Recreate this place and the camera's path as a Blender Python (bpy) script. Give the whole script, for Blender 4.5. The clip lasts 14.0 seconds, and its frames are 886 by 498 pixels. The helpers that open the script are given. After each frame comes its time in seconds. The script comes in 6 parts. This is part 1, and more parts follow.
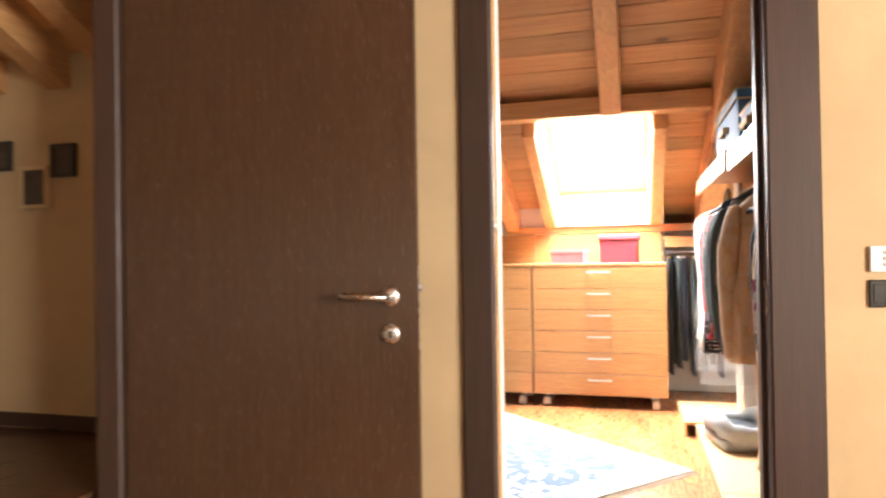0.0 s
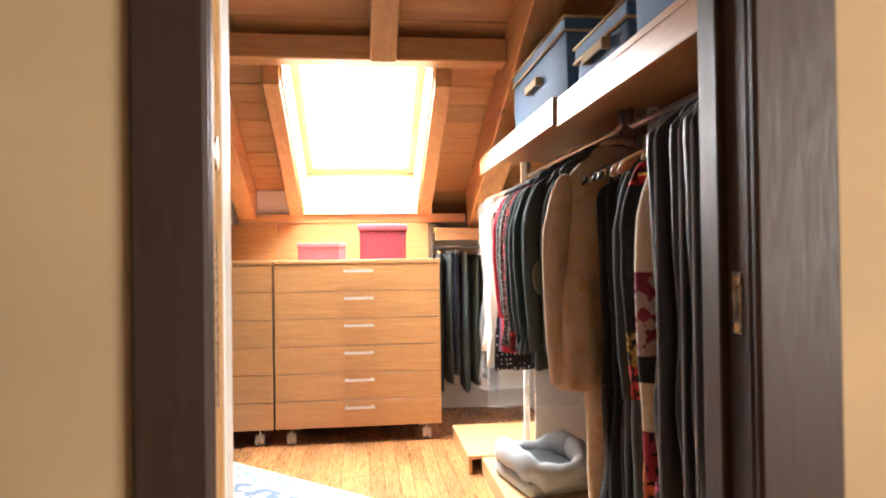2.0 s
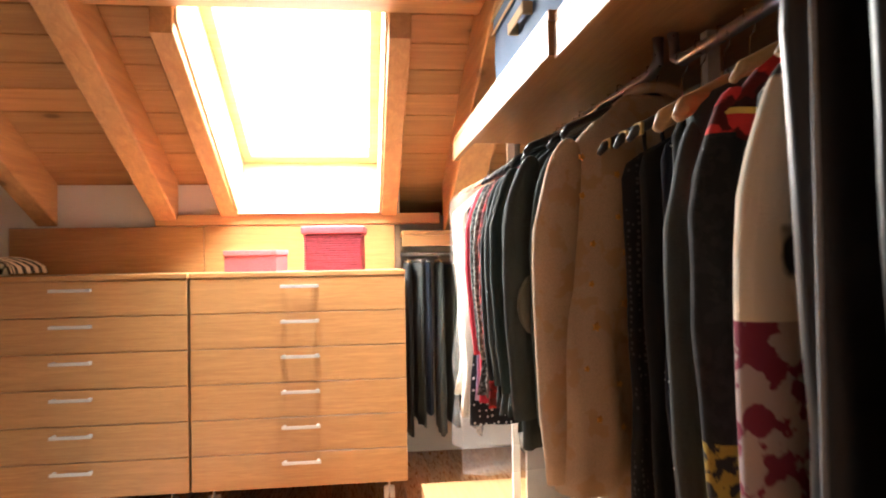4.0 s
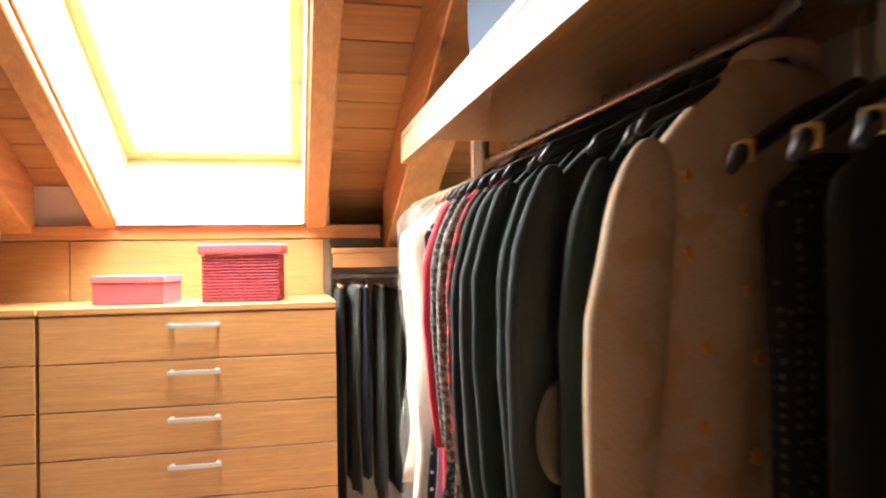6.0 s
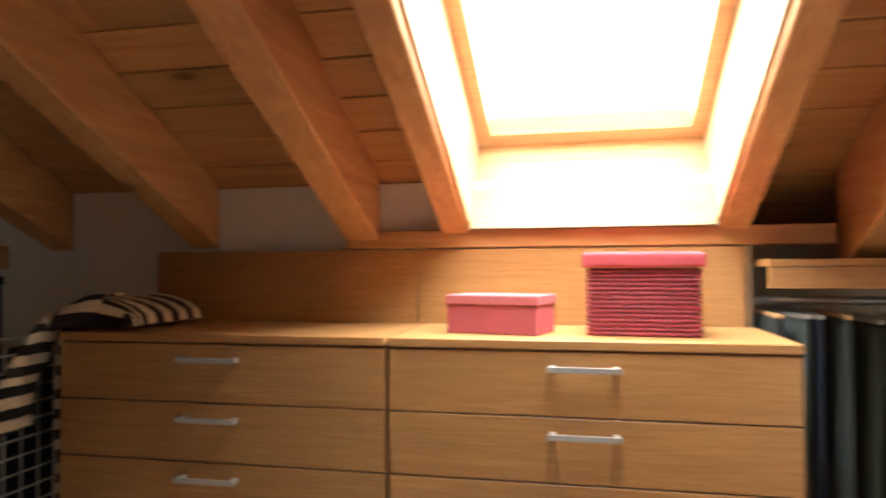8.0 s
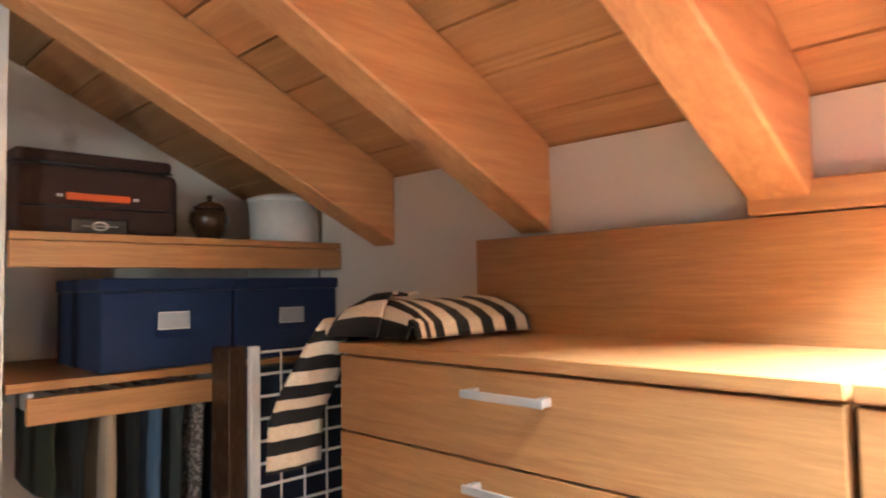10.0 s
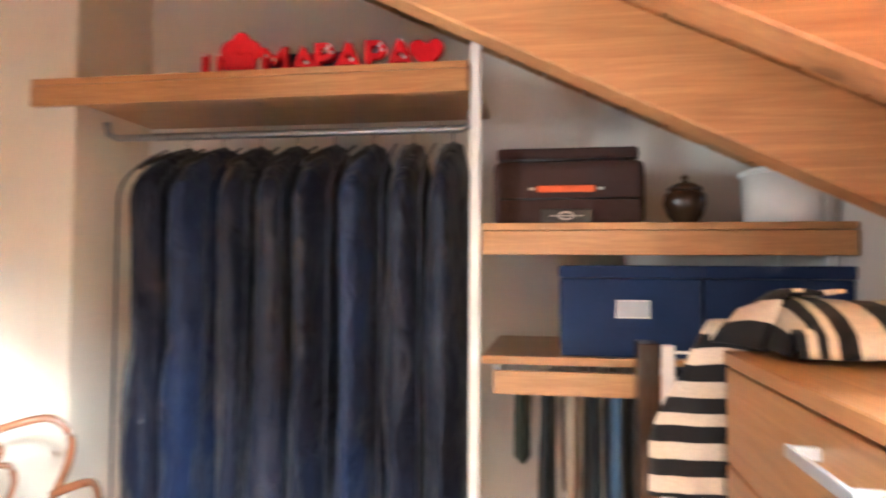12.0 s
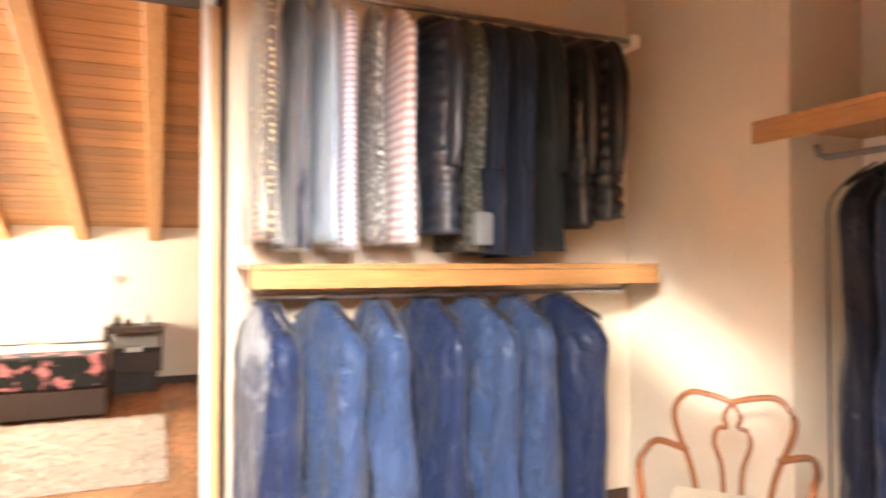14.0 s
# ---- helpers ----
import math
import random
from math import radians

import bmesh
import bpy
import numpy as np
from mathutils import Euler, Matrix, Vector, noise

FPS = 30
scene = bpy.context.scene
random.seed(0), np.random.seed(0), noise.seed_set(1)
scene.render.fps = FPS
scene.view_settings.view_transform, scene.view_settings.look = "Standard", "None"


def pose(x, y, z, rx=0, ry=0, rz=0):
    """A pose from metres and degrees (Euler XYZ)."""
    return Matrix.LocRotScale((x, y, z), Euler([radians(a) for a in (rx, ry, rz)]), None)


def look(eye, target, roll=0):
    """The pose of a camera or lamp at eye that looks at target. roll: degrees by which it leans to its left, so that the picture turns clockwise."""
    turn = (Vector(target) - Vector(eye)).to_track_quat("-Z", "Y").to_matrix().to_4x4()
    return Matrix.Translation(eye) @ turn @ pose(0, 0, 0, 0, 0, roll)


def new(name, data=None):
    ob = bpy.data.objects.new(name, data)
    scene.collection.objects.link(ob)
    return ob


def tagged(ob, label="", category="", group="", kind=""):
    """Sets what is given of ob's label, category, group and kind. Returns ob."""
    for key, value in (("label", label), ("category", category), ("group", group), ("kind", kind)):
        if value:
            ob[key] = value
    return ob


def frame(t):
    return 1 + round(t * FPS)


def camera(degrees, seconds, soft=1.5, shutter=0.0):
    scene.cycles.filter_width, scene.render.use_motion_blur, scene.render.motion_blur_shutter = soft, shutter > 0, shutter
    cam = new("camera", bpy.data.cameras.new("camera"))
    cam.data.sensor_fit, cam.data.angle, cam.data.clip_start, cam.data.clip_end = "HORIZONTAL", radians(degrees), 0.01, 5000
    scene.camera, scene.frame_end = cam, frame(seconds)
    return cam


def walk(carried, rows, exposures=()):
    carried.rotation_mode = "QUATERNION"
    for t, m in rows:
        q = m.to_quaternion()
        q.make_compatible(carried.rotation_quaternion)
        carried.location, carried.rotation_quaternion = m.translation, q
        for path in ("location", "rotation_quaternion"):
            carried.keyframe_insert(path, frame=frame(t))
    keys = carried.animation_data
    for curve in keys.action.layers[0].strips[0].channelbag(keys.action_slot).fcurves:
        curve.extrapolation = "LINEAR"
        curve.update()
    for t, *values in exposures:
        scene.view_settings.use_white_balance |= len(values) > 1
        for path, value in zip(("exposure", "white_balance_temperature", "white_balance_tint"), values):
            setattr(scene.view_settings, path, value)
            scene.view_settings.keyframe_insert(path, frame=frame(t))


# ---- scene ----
# ---------------------------------------------------------------- camera
cam = camera(67.0, 14.0, soft=2.0, shutter=0.5)
PATH = [
    (0, (0.726, -0.526, 1.126), (0.148, 1.514, 1.148), -0.9),
    (0.5, (0.563, -0.257, 1.087), (0.321, 1.849, 1.120), -0.5),
    (1, (0.453, 0.020, 1.087), (0.551, 2.137, 1.124), -0.4),
    (1.5, (0.465, 0.316, 1.053), (0.707, 2.422, 1.090), -0.8),
    (2, (0.520, 0.569, 1.071), (0.766, 2.675, 1.092), -0.8),
    (2.5, (0.525, 0.825, 1.042), (0.783, 2.929, 1.064), -1.1),
    (2.7, (0.557, 0.890, 1.037), (0.796, 2.997, 1.064), -1.2),
    (4.8, (0.792, 1.657, 1.144), (1.105, 3.752, 1.188), -0.2),
    (5, (0.730, 1.704, 1.153), (1.179, 3.776, 1.202), -0.2),
    (5.5, (0.759, 1.904, 1.172), (1.271, 3.960, 1.218), -0.4),
    (6, (0.810, 2.065, 1.215), (1.272, 4.134, 1.232), -0.8),
    (6.5, (0.744, 2.300, 1.213), (1.070, 4.395, 1.258), -0.7),
    (7, (0.633, 2.460, 1.234), (0.866, 4.566, 1.294), -0.5),
    (7.5, (0.587, 2.646, 1.246), (0.562, 4.765, 1.291), -0.3),
    (8, (0.487, 2.847, 1.231), (0.047, 4.919, 1.286), -0.3),
    (8.2, (0.426, 2.866, 1.257), (-0.139, 4.909, 1.286), -0.6),
    (10.3, (0.170, 3.736, 1.160), (-1.398, 4.972, 1.273), -0.5),
    (10.5, (0.130, 3.800, 1.156), (-1.538, 4.900, 1.261), -0.2),
    (11, (0.065, 3.900, 1.130), (-1.806, 4.616, 1.235), 0.0),
    (11.5, (0.045, 4.007, 1.142), (-1.930, 4.300, 1.266), 0.2),
    (12, (0.213, 4.173, 1.176), (-1.759, 3.850, 1.252), 0.4),
    (12.5, (0.213, 4.110, 1.250), (-1.781, 3.391, 1.264), 0.1),
    (13, (0.385, 4.060, 1.205), (-1.398, 2.916, 1.257), 0.2),
    (13.5, (0.415, 4.200, 1.205), (-0.934, 2.565, 1.264), 0.1),
    (14, (0.479, 4.454, 1.236), (-0.307, 2.615, 1.276), -0.1),
]
walk(cam, [(t, look(eye, target, roll)) for t, eye, target, roll in PATH],
     [(0.0, 1.25, 5900, 8), (0.8, 0.85, 5900, 8), (1.5, 0.65, 5900, 8), (2.7, 0.6, 6000, 8), (6.0, 0.25, 6300, 8), (7.4, -0.75, 6200, 0), (8.2, -0.9, 6100, 0), (10.3, 1.45, 5200, 0), (12.0, 1.95, 5000, 0), (13.3, 1.95, 5900, 8), (14.0, 1.5, 6500, 12)])

# ---------------------------------------------------------------- light
world = bpy.data.worlds.new("sky")
scene.world = world
world.use_nodes = True
wn = world.node_tree.nodes
sky = wn.new("ShaderNodeTexSky")
sky.sky_type = "NISHITA"
sky.sun_disc = False
sky.sun_elevation = radians(16)
sky.sun_rotation = radians(44)
wn["Background"].inputs["Strength"].default_value = 0.15
world.node_tree.links.new(sky.outputs[0], wn["Background"].inputs[0])

sun = new("sun", bpy.data.lights.new("sun", "SUN"))
sun.data.energy = 5.0
sun.data.angle = radians(6)
sun.data.color = (1.0, 0.93, 0.84)
sun.matrix_world = look((2.38, 2.45, 1.0), (0, 0, 0))


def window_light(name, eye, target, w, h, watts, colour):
    """An area lamp added at a window, for the sky's light."""
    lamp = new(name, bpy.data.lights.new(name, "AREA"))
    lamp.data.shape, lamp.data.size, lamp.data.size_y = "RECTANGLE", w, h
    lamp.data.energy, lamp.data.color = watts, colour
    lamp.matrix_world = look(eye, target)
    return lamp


# lamp above the skylight, oversized so its glowing face fills the pane with white
window_light("skylight_light", (0.5, 4.52, 2.10), (0.5, 4.52 - 0.48, 1.10), 1.05, 2.0, 390, (1.0, 0.96, 0.90))
# lamp added in an unseen window, guessed from glows on the door leaf
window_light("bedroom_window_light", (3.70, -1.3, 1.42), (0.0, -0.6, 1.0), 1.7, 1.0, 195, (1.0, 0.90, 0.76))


# ---------------------------------------------------------------- plan
ROOM_W, ROOM_E = -2.20, 1.66          # inner faces of the dressing room
ROOM_S, ROOM_N = 1.62, 4.93
STEP_Y = 2.60                         # the wall steps forward behind the chair
EAVE_Z, SLOPE = 1.507, 0.48           # underside of the boards at the north wall, rise per metre
RIDGE_Y = 1.56


def roof(y):
    return EAVE_Z + SLOPE * (ROOM_N - y)


RIDGE_Z = roof(RIDGE_Y)
BED_S = -3.0
EAVE_S = 1.60


def roof_south(y):
    return EAVE_S + (RIDGE_Z - EAVE_S) * (y - BED_S) / (RIDGE_Y - BED_S)


# ---------------------------------------------------------------- materials
def base_mat(name, rough=0.5, metal=0.0):
    m = bpy.data.materials.new(name)
    m.use_nodes = True
    b = m.node_tree.nodes["Principled BSDF"]
    b.inputs["Roughness"].default_value = rough
    b.inputs["Metallic"].default_value = metal
    return m, m.node_tree, b


def coords(nt, scale, rnd=0.0):
    tc = nt.nodes.new("ShaderNodeTexCoord")
    mp = nt.nodes.new("ShaderNodeMapping")
    mp.inputs["Scale"].default_value = scale
    nt.links.new(tc.outputs["Object"], mp.inputs["Vector"])
    if rnd:
        info = nt.nodes.new("ShaderNodeObjectInfo")
        mul = nt.nodes.new("ShaderNodeMath")
        mul.operation = "MULTIPLY"
        mul.inputs[1].default_value = rnd
        nt.links.new(info.outputs["Random"], mul.inputs[0])
        nt.links.new(mul.outputs[0], mp.inputs["Location"])
    return mp


def noise_node(nt, vec, scale, detail=4, rough=0.55, dist=0.0):
    n = nt.nodes.new("ShaderNodeTexNoise")
    n.inputs["Scale"].default_value = scale
    n.inputs["Detail"].default_value = detail
    n.inputs["Roughness"].default_value = rough
    n.inputs["Distortion"].default_value = dist
    nt.links.new(vec.outputs[0], n.inputs["Vector"])
    return n


def ramp(nt, src, stops):
    r = nt.nodes.new("ShaderNodeValToRGB")
    e = r.color_ramp.elements
    while len(e) < len(stops):
        e.new(0.5)
    for el, (p, c) in zip(e, stops):
        el.position, el.color = p, (*c, 1)
    nt.links.new(src, r.inputs[0])
    return r


def mix(nt, fac, a, b, mode="MIX"):
    n = nt.nodes.new("ShaderNodeMix")
    n.data_type, n.blend_type = "RGBA", mode
    for sock, v in ((n.inputs[0], fac), (n.inputs[6], a), (n.inputs[7], b)):
        if isinstance(v, (int, float)):
            sock.default_value = v
        elif isinstance(v, tuple):
            sock.default_value = (*v, 1)
        else:
            nt.links.new(v, sock)
    return n.outputs[2]


def bump(nt, b, src, strength, distance=0.002):
    n = nt.nodes.new("ShaderNodeBump")
    n.inputs["Strength"].default_value = strength
    n.inputs["Distance"].default_value = distance
    nt.links.new(src, n.inputs["Height"])
    nt.links.new(n.outputs[0], b.inputs["Normal"])


def wood(name, dark, light, along="x", rough=0.4, knots=0.0, grain=1.0, vary=0.18, relief=0.15):
    """Wood with its grain along one axis, knots where asked, and a tone of its own for every object and island."""
    m, nt, b = base_mat(name, rough)
    s = {"x": (1.2, 22, 22), "y": (22, 1.2, 22), "z": (22, 22, 1.2)}[along]
    mp = coords(nt, tuple(v * grain for v in s), 37.0)
    n1 = noise_node(nt, mp, 1.6, 6, 0.6, 1.2)
    n2 = noise_node(nt, mp, 9.0, 3, 0.6)
    r = ramp(nt, n1.outputs[0], [(0.28, dark), (0.52, tuple((a + c) / 2 for a, c in zip(dark, light))), (0.72, light)])
    col = mix(nt, 0.22, r.outputs[0], ramp(nt, n2.outputs[0], [(0.35, dark), (0.65, light)]).outputs[0])
    if knots:
        s2 = {"x": (1.7, 3.8, 2.6), "y": (2.6, 1.7, 3.8), "z": (5, 3.0, 2.3)}[along]
        mk = coords(nt, s2, 11.0)
        v = nt.nodes.new("ShaderNodeTexVoronoi")
        v.inputs["Scale"].default_value = 1.25
        nt.links.new(mk.outputs[0], v.inputs["Vector"])
        rk = ramp(nt, v.outputs["Distance"], [(0.0, (1, 1, 1)), (0.06, (0.85, 0.85, 0.85)), (0.09, (0.3, 0.3, 0.3)), (0.17, (0.08, 0.08, 0.08)), (0.24, (0, 0, 0))])
        sep = nt.nodes.new("ShaderNodeMath")
        sep.operation = "MULTIPLY"
        sep.inputs[1].default_value = knots
        nt.links.new(rk.outputs[0], sep.inputs[0])
        col = mix(nt, sep.outputs[0], col, tuple(c * 0.35 for c in dark))
    info = nt.nodes.new("ShaderNodeObjectInfo")
    geo = nt.nodes.new("ShaderNodeNewGeometry")
    add = nt.nodes.new("ShaderNodeMath")
    add.operation = "ADD"
    nt.links.new(info.outputs["Random"], add.inputs[0])
    nt.links.new(geo.outputs["Random Per Island"], add.inputs[1])
    fr = nt.nodes.new("ShaderNodeMath")
    fr.operation = "FRACT"
    nt.links.new(add.outputs[0], fr.inputs[0])
    tone = ramp(nt, fr.outputs[0], [(0.0, (1 - vary,) * 3), (1.0, (1 + vary * 0.4, 1.0, 1.0))])
    col = mix(nt, 1.0, col, tone.outputs[0], "MULTIPLY")
    nt.links.new(col, b.inputs["Base Color"])
    rr = ramp(nt, n2.outputs[0], [(0.3, (rough * 0.85,) * 3), (0.7, (min(1, rough * 1.2),) * 3)])
    nt.links.new(rr.outputs[0], b.inputs["Roughness"])
    bump(nt, b, n1.outputs[0], relief, 0.001)
    return m


def plaster(name, c, patch=0.12, rough=0.85):
    m, nt, b = base_mat(name, rough)
    mp = coords(nt, (1, 1, 1))
    big = noise_node(nt, mp, 1.4, 5, 0.6, 0.6)
    fine = noise_node(nt, mp, 60, 4, 0.6)
    r = ramp(nt, big.outputs[0], [(0.3, tuple(v * (1 - patch) for v in c)), (0.7, c)])
    col = mix(nt, 0.15, r.outputs[0], ramp(nt, fine.outputs[0], [(0.3, tuple(v * 0.9 for v in c)), (0.7, c)]).outputs[0])
    nt.links.new(col, b.inputs["Base Color"])
    bump(nt, b, fine.outputs[0], 0.25, 0.002)
    return m


def cloth(name, c, c2=None, scale=420, rough=0.9, sheen=0.06, pattern=None, pscale=40, thr=0.5, relief=0.35, crumple=0.0):
    """Woven cloth. pattern: dots, stripes across z, check or blotches in the colour c2."""
    m, nt, b = base_mat(name, rough)
    mp = coords(nt, (1, 1, 1), 3.0)
    weave = noise_node(nt, mp, scale, 2)
    big = noise_node(nt, mp, 6, 4)
    col = mix(nt, 0.5, ramp(nt, big.outputs[0], [(0.3, tuple(v * 0.72 for v in c)), (0.7, c)]).outputs[0],
              ramp(nt, weave.outputs[0], [(0.3, tuple(v * 0.75 for v in c)), (0.7, tuple(min(1, v * 1.2) for v in c))]).outputs[0])
    if pattern == "dots":
        v = nt.nodes.new("ShaderNodeTexVoronoi")
        v.inputs["Scale"].default_value = pscale
        v.inputs["Randomness"].default_value = 0.35
        nt.links.new(mp.outputs[0], v.inputs["Vector"])
        col = mix(nt, ramp(nt, v.outputs["Distance"], [(thr * 0.5, (1, 1, 1)), (thr * 0.6, (0, 0, 0))]).outputs[0], col, c2)
    elif pattern == "stripes":
        w = nt.nodes.new("ShaderNodeTexWave")
        w.bands_direction = "Z"
        w.inputs["Scale"].default_value = pscale
        w.inputs["Distortion"].default_value = 0.4
        nt.links.new(mp.outputs[0], w.inputs["Vector"])
        col = mix(nt, ramp(nt, w.outputs[0], [(thr - 0.03, (0, 0, 0)), (thr + 0.03, (1, 1, 1))]).outputs[0], col, c2)
    elif pattern == "check":
        for d in ("Z", "DIAGONAL"):
            w = nt.nodes.new("ShaderNodeTexWave")
            w.bands_direction = d
            w.inputs["Scale"].default_value = pscale
            nt.links.new(mp.outputs[0], w.inputs["Vector"])
            f = ramp(nt, w.outputs[0], [(thr - 0.05, (0, 0, 0)), (thr + 0.05, (0.6, 0.6, 0.6))]).outputs[0]
            col = mix(nt, f, col, c2)
    elif pattern == "blotch":
        n = noise_node(nt, mp, pscale, 3, 0.5)
        col = mix(nt, ramp(nt, n.outputs[0], [(thr - 0.03, (0, 0, 0)), (thr + 0.03, (1, 1, 1))]).outputs[0], col, c2)
    nt.links.new(col, b.inputs["Base Color"])
    b.inputs["Sheen Weight"].default_value = sheen
    b.inputs["Specular IOR Level"].default_value = 0.25
    bump(nt, b, weave.outputs[0], relief, 0.001)
    if crumple:
        mc = coords(nt, (1, 1, 0.45), 9.0)
        creases = noise_node(nt, mc, 13, 3, 0.5, 1.4)
        bump(nt, b, creases.outputs[0], crumple, 0.05)
    return m


def paint(name, c, rough=0.45, metal=0.0, wear=0.08, scale=30):
    m, nt, b = base_mat(name, rough, metal)
    mp = coords(nt, (1, 1, 1), 5.0)
    n = noise_node(nt, mp, scale, 5)
    r = ramp(nt, n.outputs[0], [(0.3, tuple(v * (1 - wear) for v in c)), (0.7, c)])
    nt.links.new(r.outputs[0], b.inputs["Base Color"])
    nt.links.new(ramp(nt, n.outputs[0], [(0.3, (rough * 0.8,) * 3), (0.7, (min(1, rough * 1.25),) * 3)]).outputs[0], b.inputs["Roughness"])
    return m


PINE_Y = wood("pine beams", (0.42, 0.215, 0.080), (0.66, 0.390, 0.160), "y", 0.5, 0.9, 0.8)
PINE_X = wood("pine cross beams", (0.42, 0.215, 0.080), (0.66, 0.390, 0.160), "x", 0.5, 0.9, 0.8)
PINE_BOARD = wood("pine roof boards", (0.38, 0.190, 0.068), (0.60, 0.345, 0.135), "x", 0.55, 0.9, 0.7, 0.25)
PINE_PALE = wood("varnished window lining", (0.56, 0.36, 0.18), (0.76, 0.54, 0.31), "x", 0.35, 0.4, 0.8)
CHERRY = wood("cherry veneer", (0.32, 0.155, 0.056), (0.50, 0.268, 0.102), "x", 0.33, 0.0, 2.2, 0.05, 0.06)
CHERRY_Y = wood("cherry veneer along", (0.32, 0.155, 0.056), (0.50, 0.268, 0.102), "y", 0.33, 0.0, 2.2, 0.05, 0.06)
CHERRY_PALE = wood("pale ply", (0.50, 0.30, 0.13), (0.66, 0.43, 0.21), "y", 0.4, 0.0, 1.6, 0.06, 0.05)
PARQUET = wood("parquet strips", (0.28, 0.11, 0.04), (0.55, 0.28, 0.10), "y", 0.28, 0.0, 1.0, 0.35, 0.08)
WENGE = wood("dark brown door veneer", (0.034, 0.017, 0.009), (0.060, 0.032, 0.017), "z", 0.24, 0.0, 2.0, 0.06, 0.06)
WALNUT = wood("brown door casing", (0.024, 0.011, 0.006), (0.046, 0.022, 0.012), "z", 0.55, 0.0, 1.6, 0.08, 0.06)
MAHOG = wood("polished chair wood", (0.16, 0.055, 0.022), (0.30, 0.12, 0.05), "z", 0.2, 0.0, 1.4, 0.06, 0.06)
WALL = plaster("cream plaster", (0.76, 0.68, 0.55))
WALL_IN = plaster("off-white plaster", (0.80, 0.765, 0.70), 0.07)
WALL_HALL = plaster("warm mottled plaster", (0.52, 0.38, 0.21), 0.28)
STEEL = paint("brushed steel", (0.66, 0.65, 0.63), 0.28, 1.0, 0.1, 90)
SILVER = paint("silver grey metal", (0.62, 0.62, 0.62), 0.35, 0.6, 0.08, 60)
ROD_GREY = paint("grey steel tube", (0.34, 0.35, 0.37), 0.32, 0.8, 0.12, 60)
WHITE_METAL = paint("white enamel", (0.80, 0.79, 0.76), 0.4)
WHITE_PLASTIC = paint("white plastic", (0.78, 0.77, 0.74), 0.4)
BLACK_PLASTIC = paint("black plastic", (0.022, 0.022, 0.024), 0.35)
BLACK_GLOSS = paint("black glossy switch", (0.012, 0.012, 0.013), 0.15)
DARK_VOID = paint("dark plinth", (0.03, 0.022, 0.018), 0.6)
BRASS = paint("satin brass", (0.60, 0.42, 0.17), 0.3, 1.0)


# ---------------------------------------------------------------- building helpers
def add_box(bm, x0, x1, y0, y1, z0, z1, bevel=0.0, segs=1):
    geom = bmesh.ops.create_cube(bm, size=1.0)["verts"]
    sx, sy, sz = abs(x1 - x0), abs(y1 - y0), abs(z1 - z0)
    for v in geom:
        v.co = Vector(((v.co.x) * sx + (x0 + x1) / 2, (v.co.y) * sy + (y0 + y1) / 2, (v.co.z) * sz + (z0 + z1) / 2))
    if bevel:
        edges = {e for v in geom for e in v.link_edges}
        bmesh.ops.bevel(bm, geom=list(edges), offset=min(bevel, sx / 2.2, sy / 2.2, sz / 2.2), segments=segs, affect="EDGES", profile=0.6)
    return bm


def box_bm(*a, **k):
    return add_box(bmesh.new(), *a, **k)


def add_tube(bm, pts, r, n=8, cap=True):
    """A round tube along a line of points."""
    pts = [Vector(p) for p in pts]
    rings = []
    for i, p in enumerate(pts):
        a, c = pts[max(0, i - 1)], pts[min(len(pts) - 1, i + 1)]
        d = (c - a).normalized()
        ref = Vector((0, 0, 1)) if abs(d.z) < 0.9 else Vector((1, 0, 0))
        u = d.cross(ref).normalized()
        w = d.cross(u)
        rad = r[i] if isinstance(r, (list, tuple)) else r
        rings.append([bm.verts.new(p + rad * (math.cos(2 * math.pi * k / n) * u + math.sin(2 * math.pi * k / n) * w)) for k in range(n)])
    for s, t in zip(rings, rings[1:]):
        for k in range(n):
            bm.faces.new((s[k], s[(k + 1) % n], t[(k + 1) % n], t[k]))
    if cap:
        bm.faces.new(rings[0][::-1])
        bm.faces.new(rings[-1])
    return bm


def add_lathe(bm, profile, n=20, at=(0, 0, 0)):
    """A turned body from (radius, height) pairs."""
    ox, oy, oz = at
    rings = [[bm.verts.new((ox + r * math.cos(2 * math.pi * k / n), oy + r * math.sin(2 * math.pi * k / n), oz + z)) for k in range(n)] for r, z in profile]
    for s, t in zip(rings, rings[1:]):
        for k in range(n):
            bm.faces.new((s[k], s[(k + 1) % n], t[(k + 1) % n], t[k]))
    bm.faces.new(rings[0][::-1])
    bm.faces.new(rings[-1])
    return bm


def add_prism(bm, poly, axis, a, b):
    """A flat outline, in the two other axes, drawn out along one axis from a to b."""
    def at(p, w):
        return {"x": (w, p[0], p[1]), "y": (p[0], w, p[1]), "z": (p[0], p[1], w)}[axis]
    lo = [bm.verts.new(at(p, a)) for p in poly]
    hi = [bm.verts.new(at(p, b)) for p in poly]
    for i in range(len(poly)):
        j = (i + 1) % len(poly)
        bm.faces.new((lo[i], lo[j], hi[j], hi[i]))
    bm.faces.new(lo[::-1])
    bm.faces.new(hi)
    return bm


def finish(bm, smooth):
    bmesh.ops.recalc_face_normals(bm, faces=bm.faces)
    if smooth:
        for f in bm.faces:
            f.smooth = True


def part(name, bm, material, parent, label="", smooth=False):
    finish(bm, smooth)
    me = bpy.data.meshes.new(name)
    bm.to_mesh(me)
    bm.free()
    ob = new(name, me)
    me.materials.append(material)
    ob.parent = parent
    return tagged(ob, label=label)


def thing(name, at, label, category, group="", turn=0.0):
    ob = new(name)
    ob.empty_display_size = 0.05
    ob.location = at
    ob.rotation_euler = (0, 0, radians(turn))
    return tagged(ob, label=label, category=category, group=group)


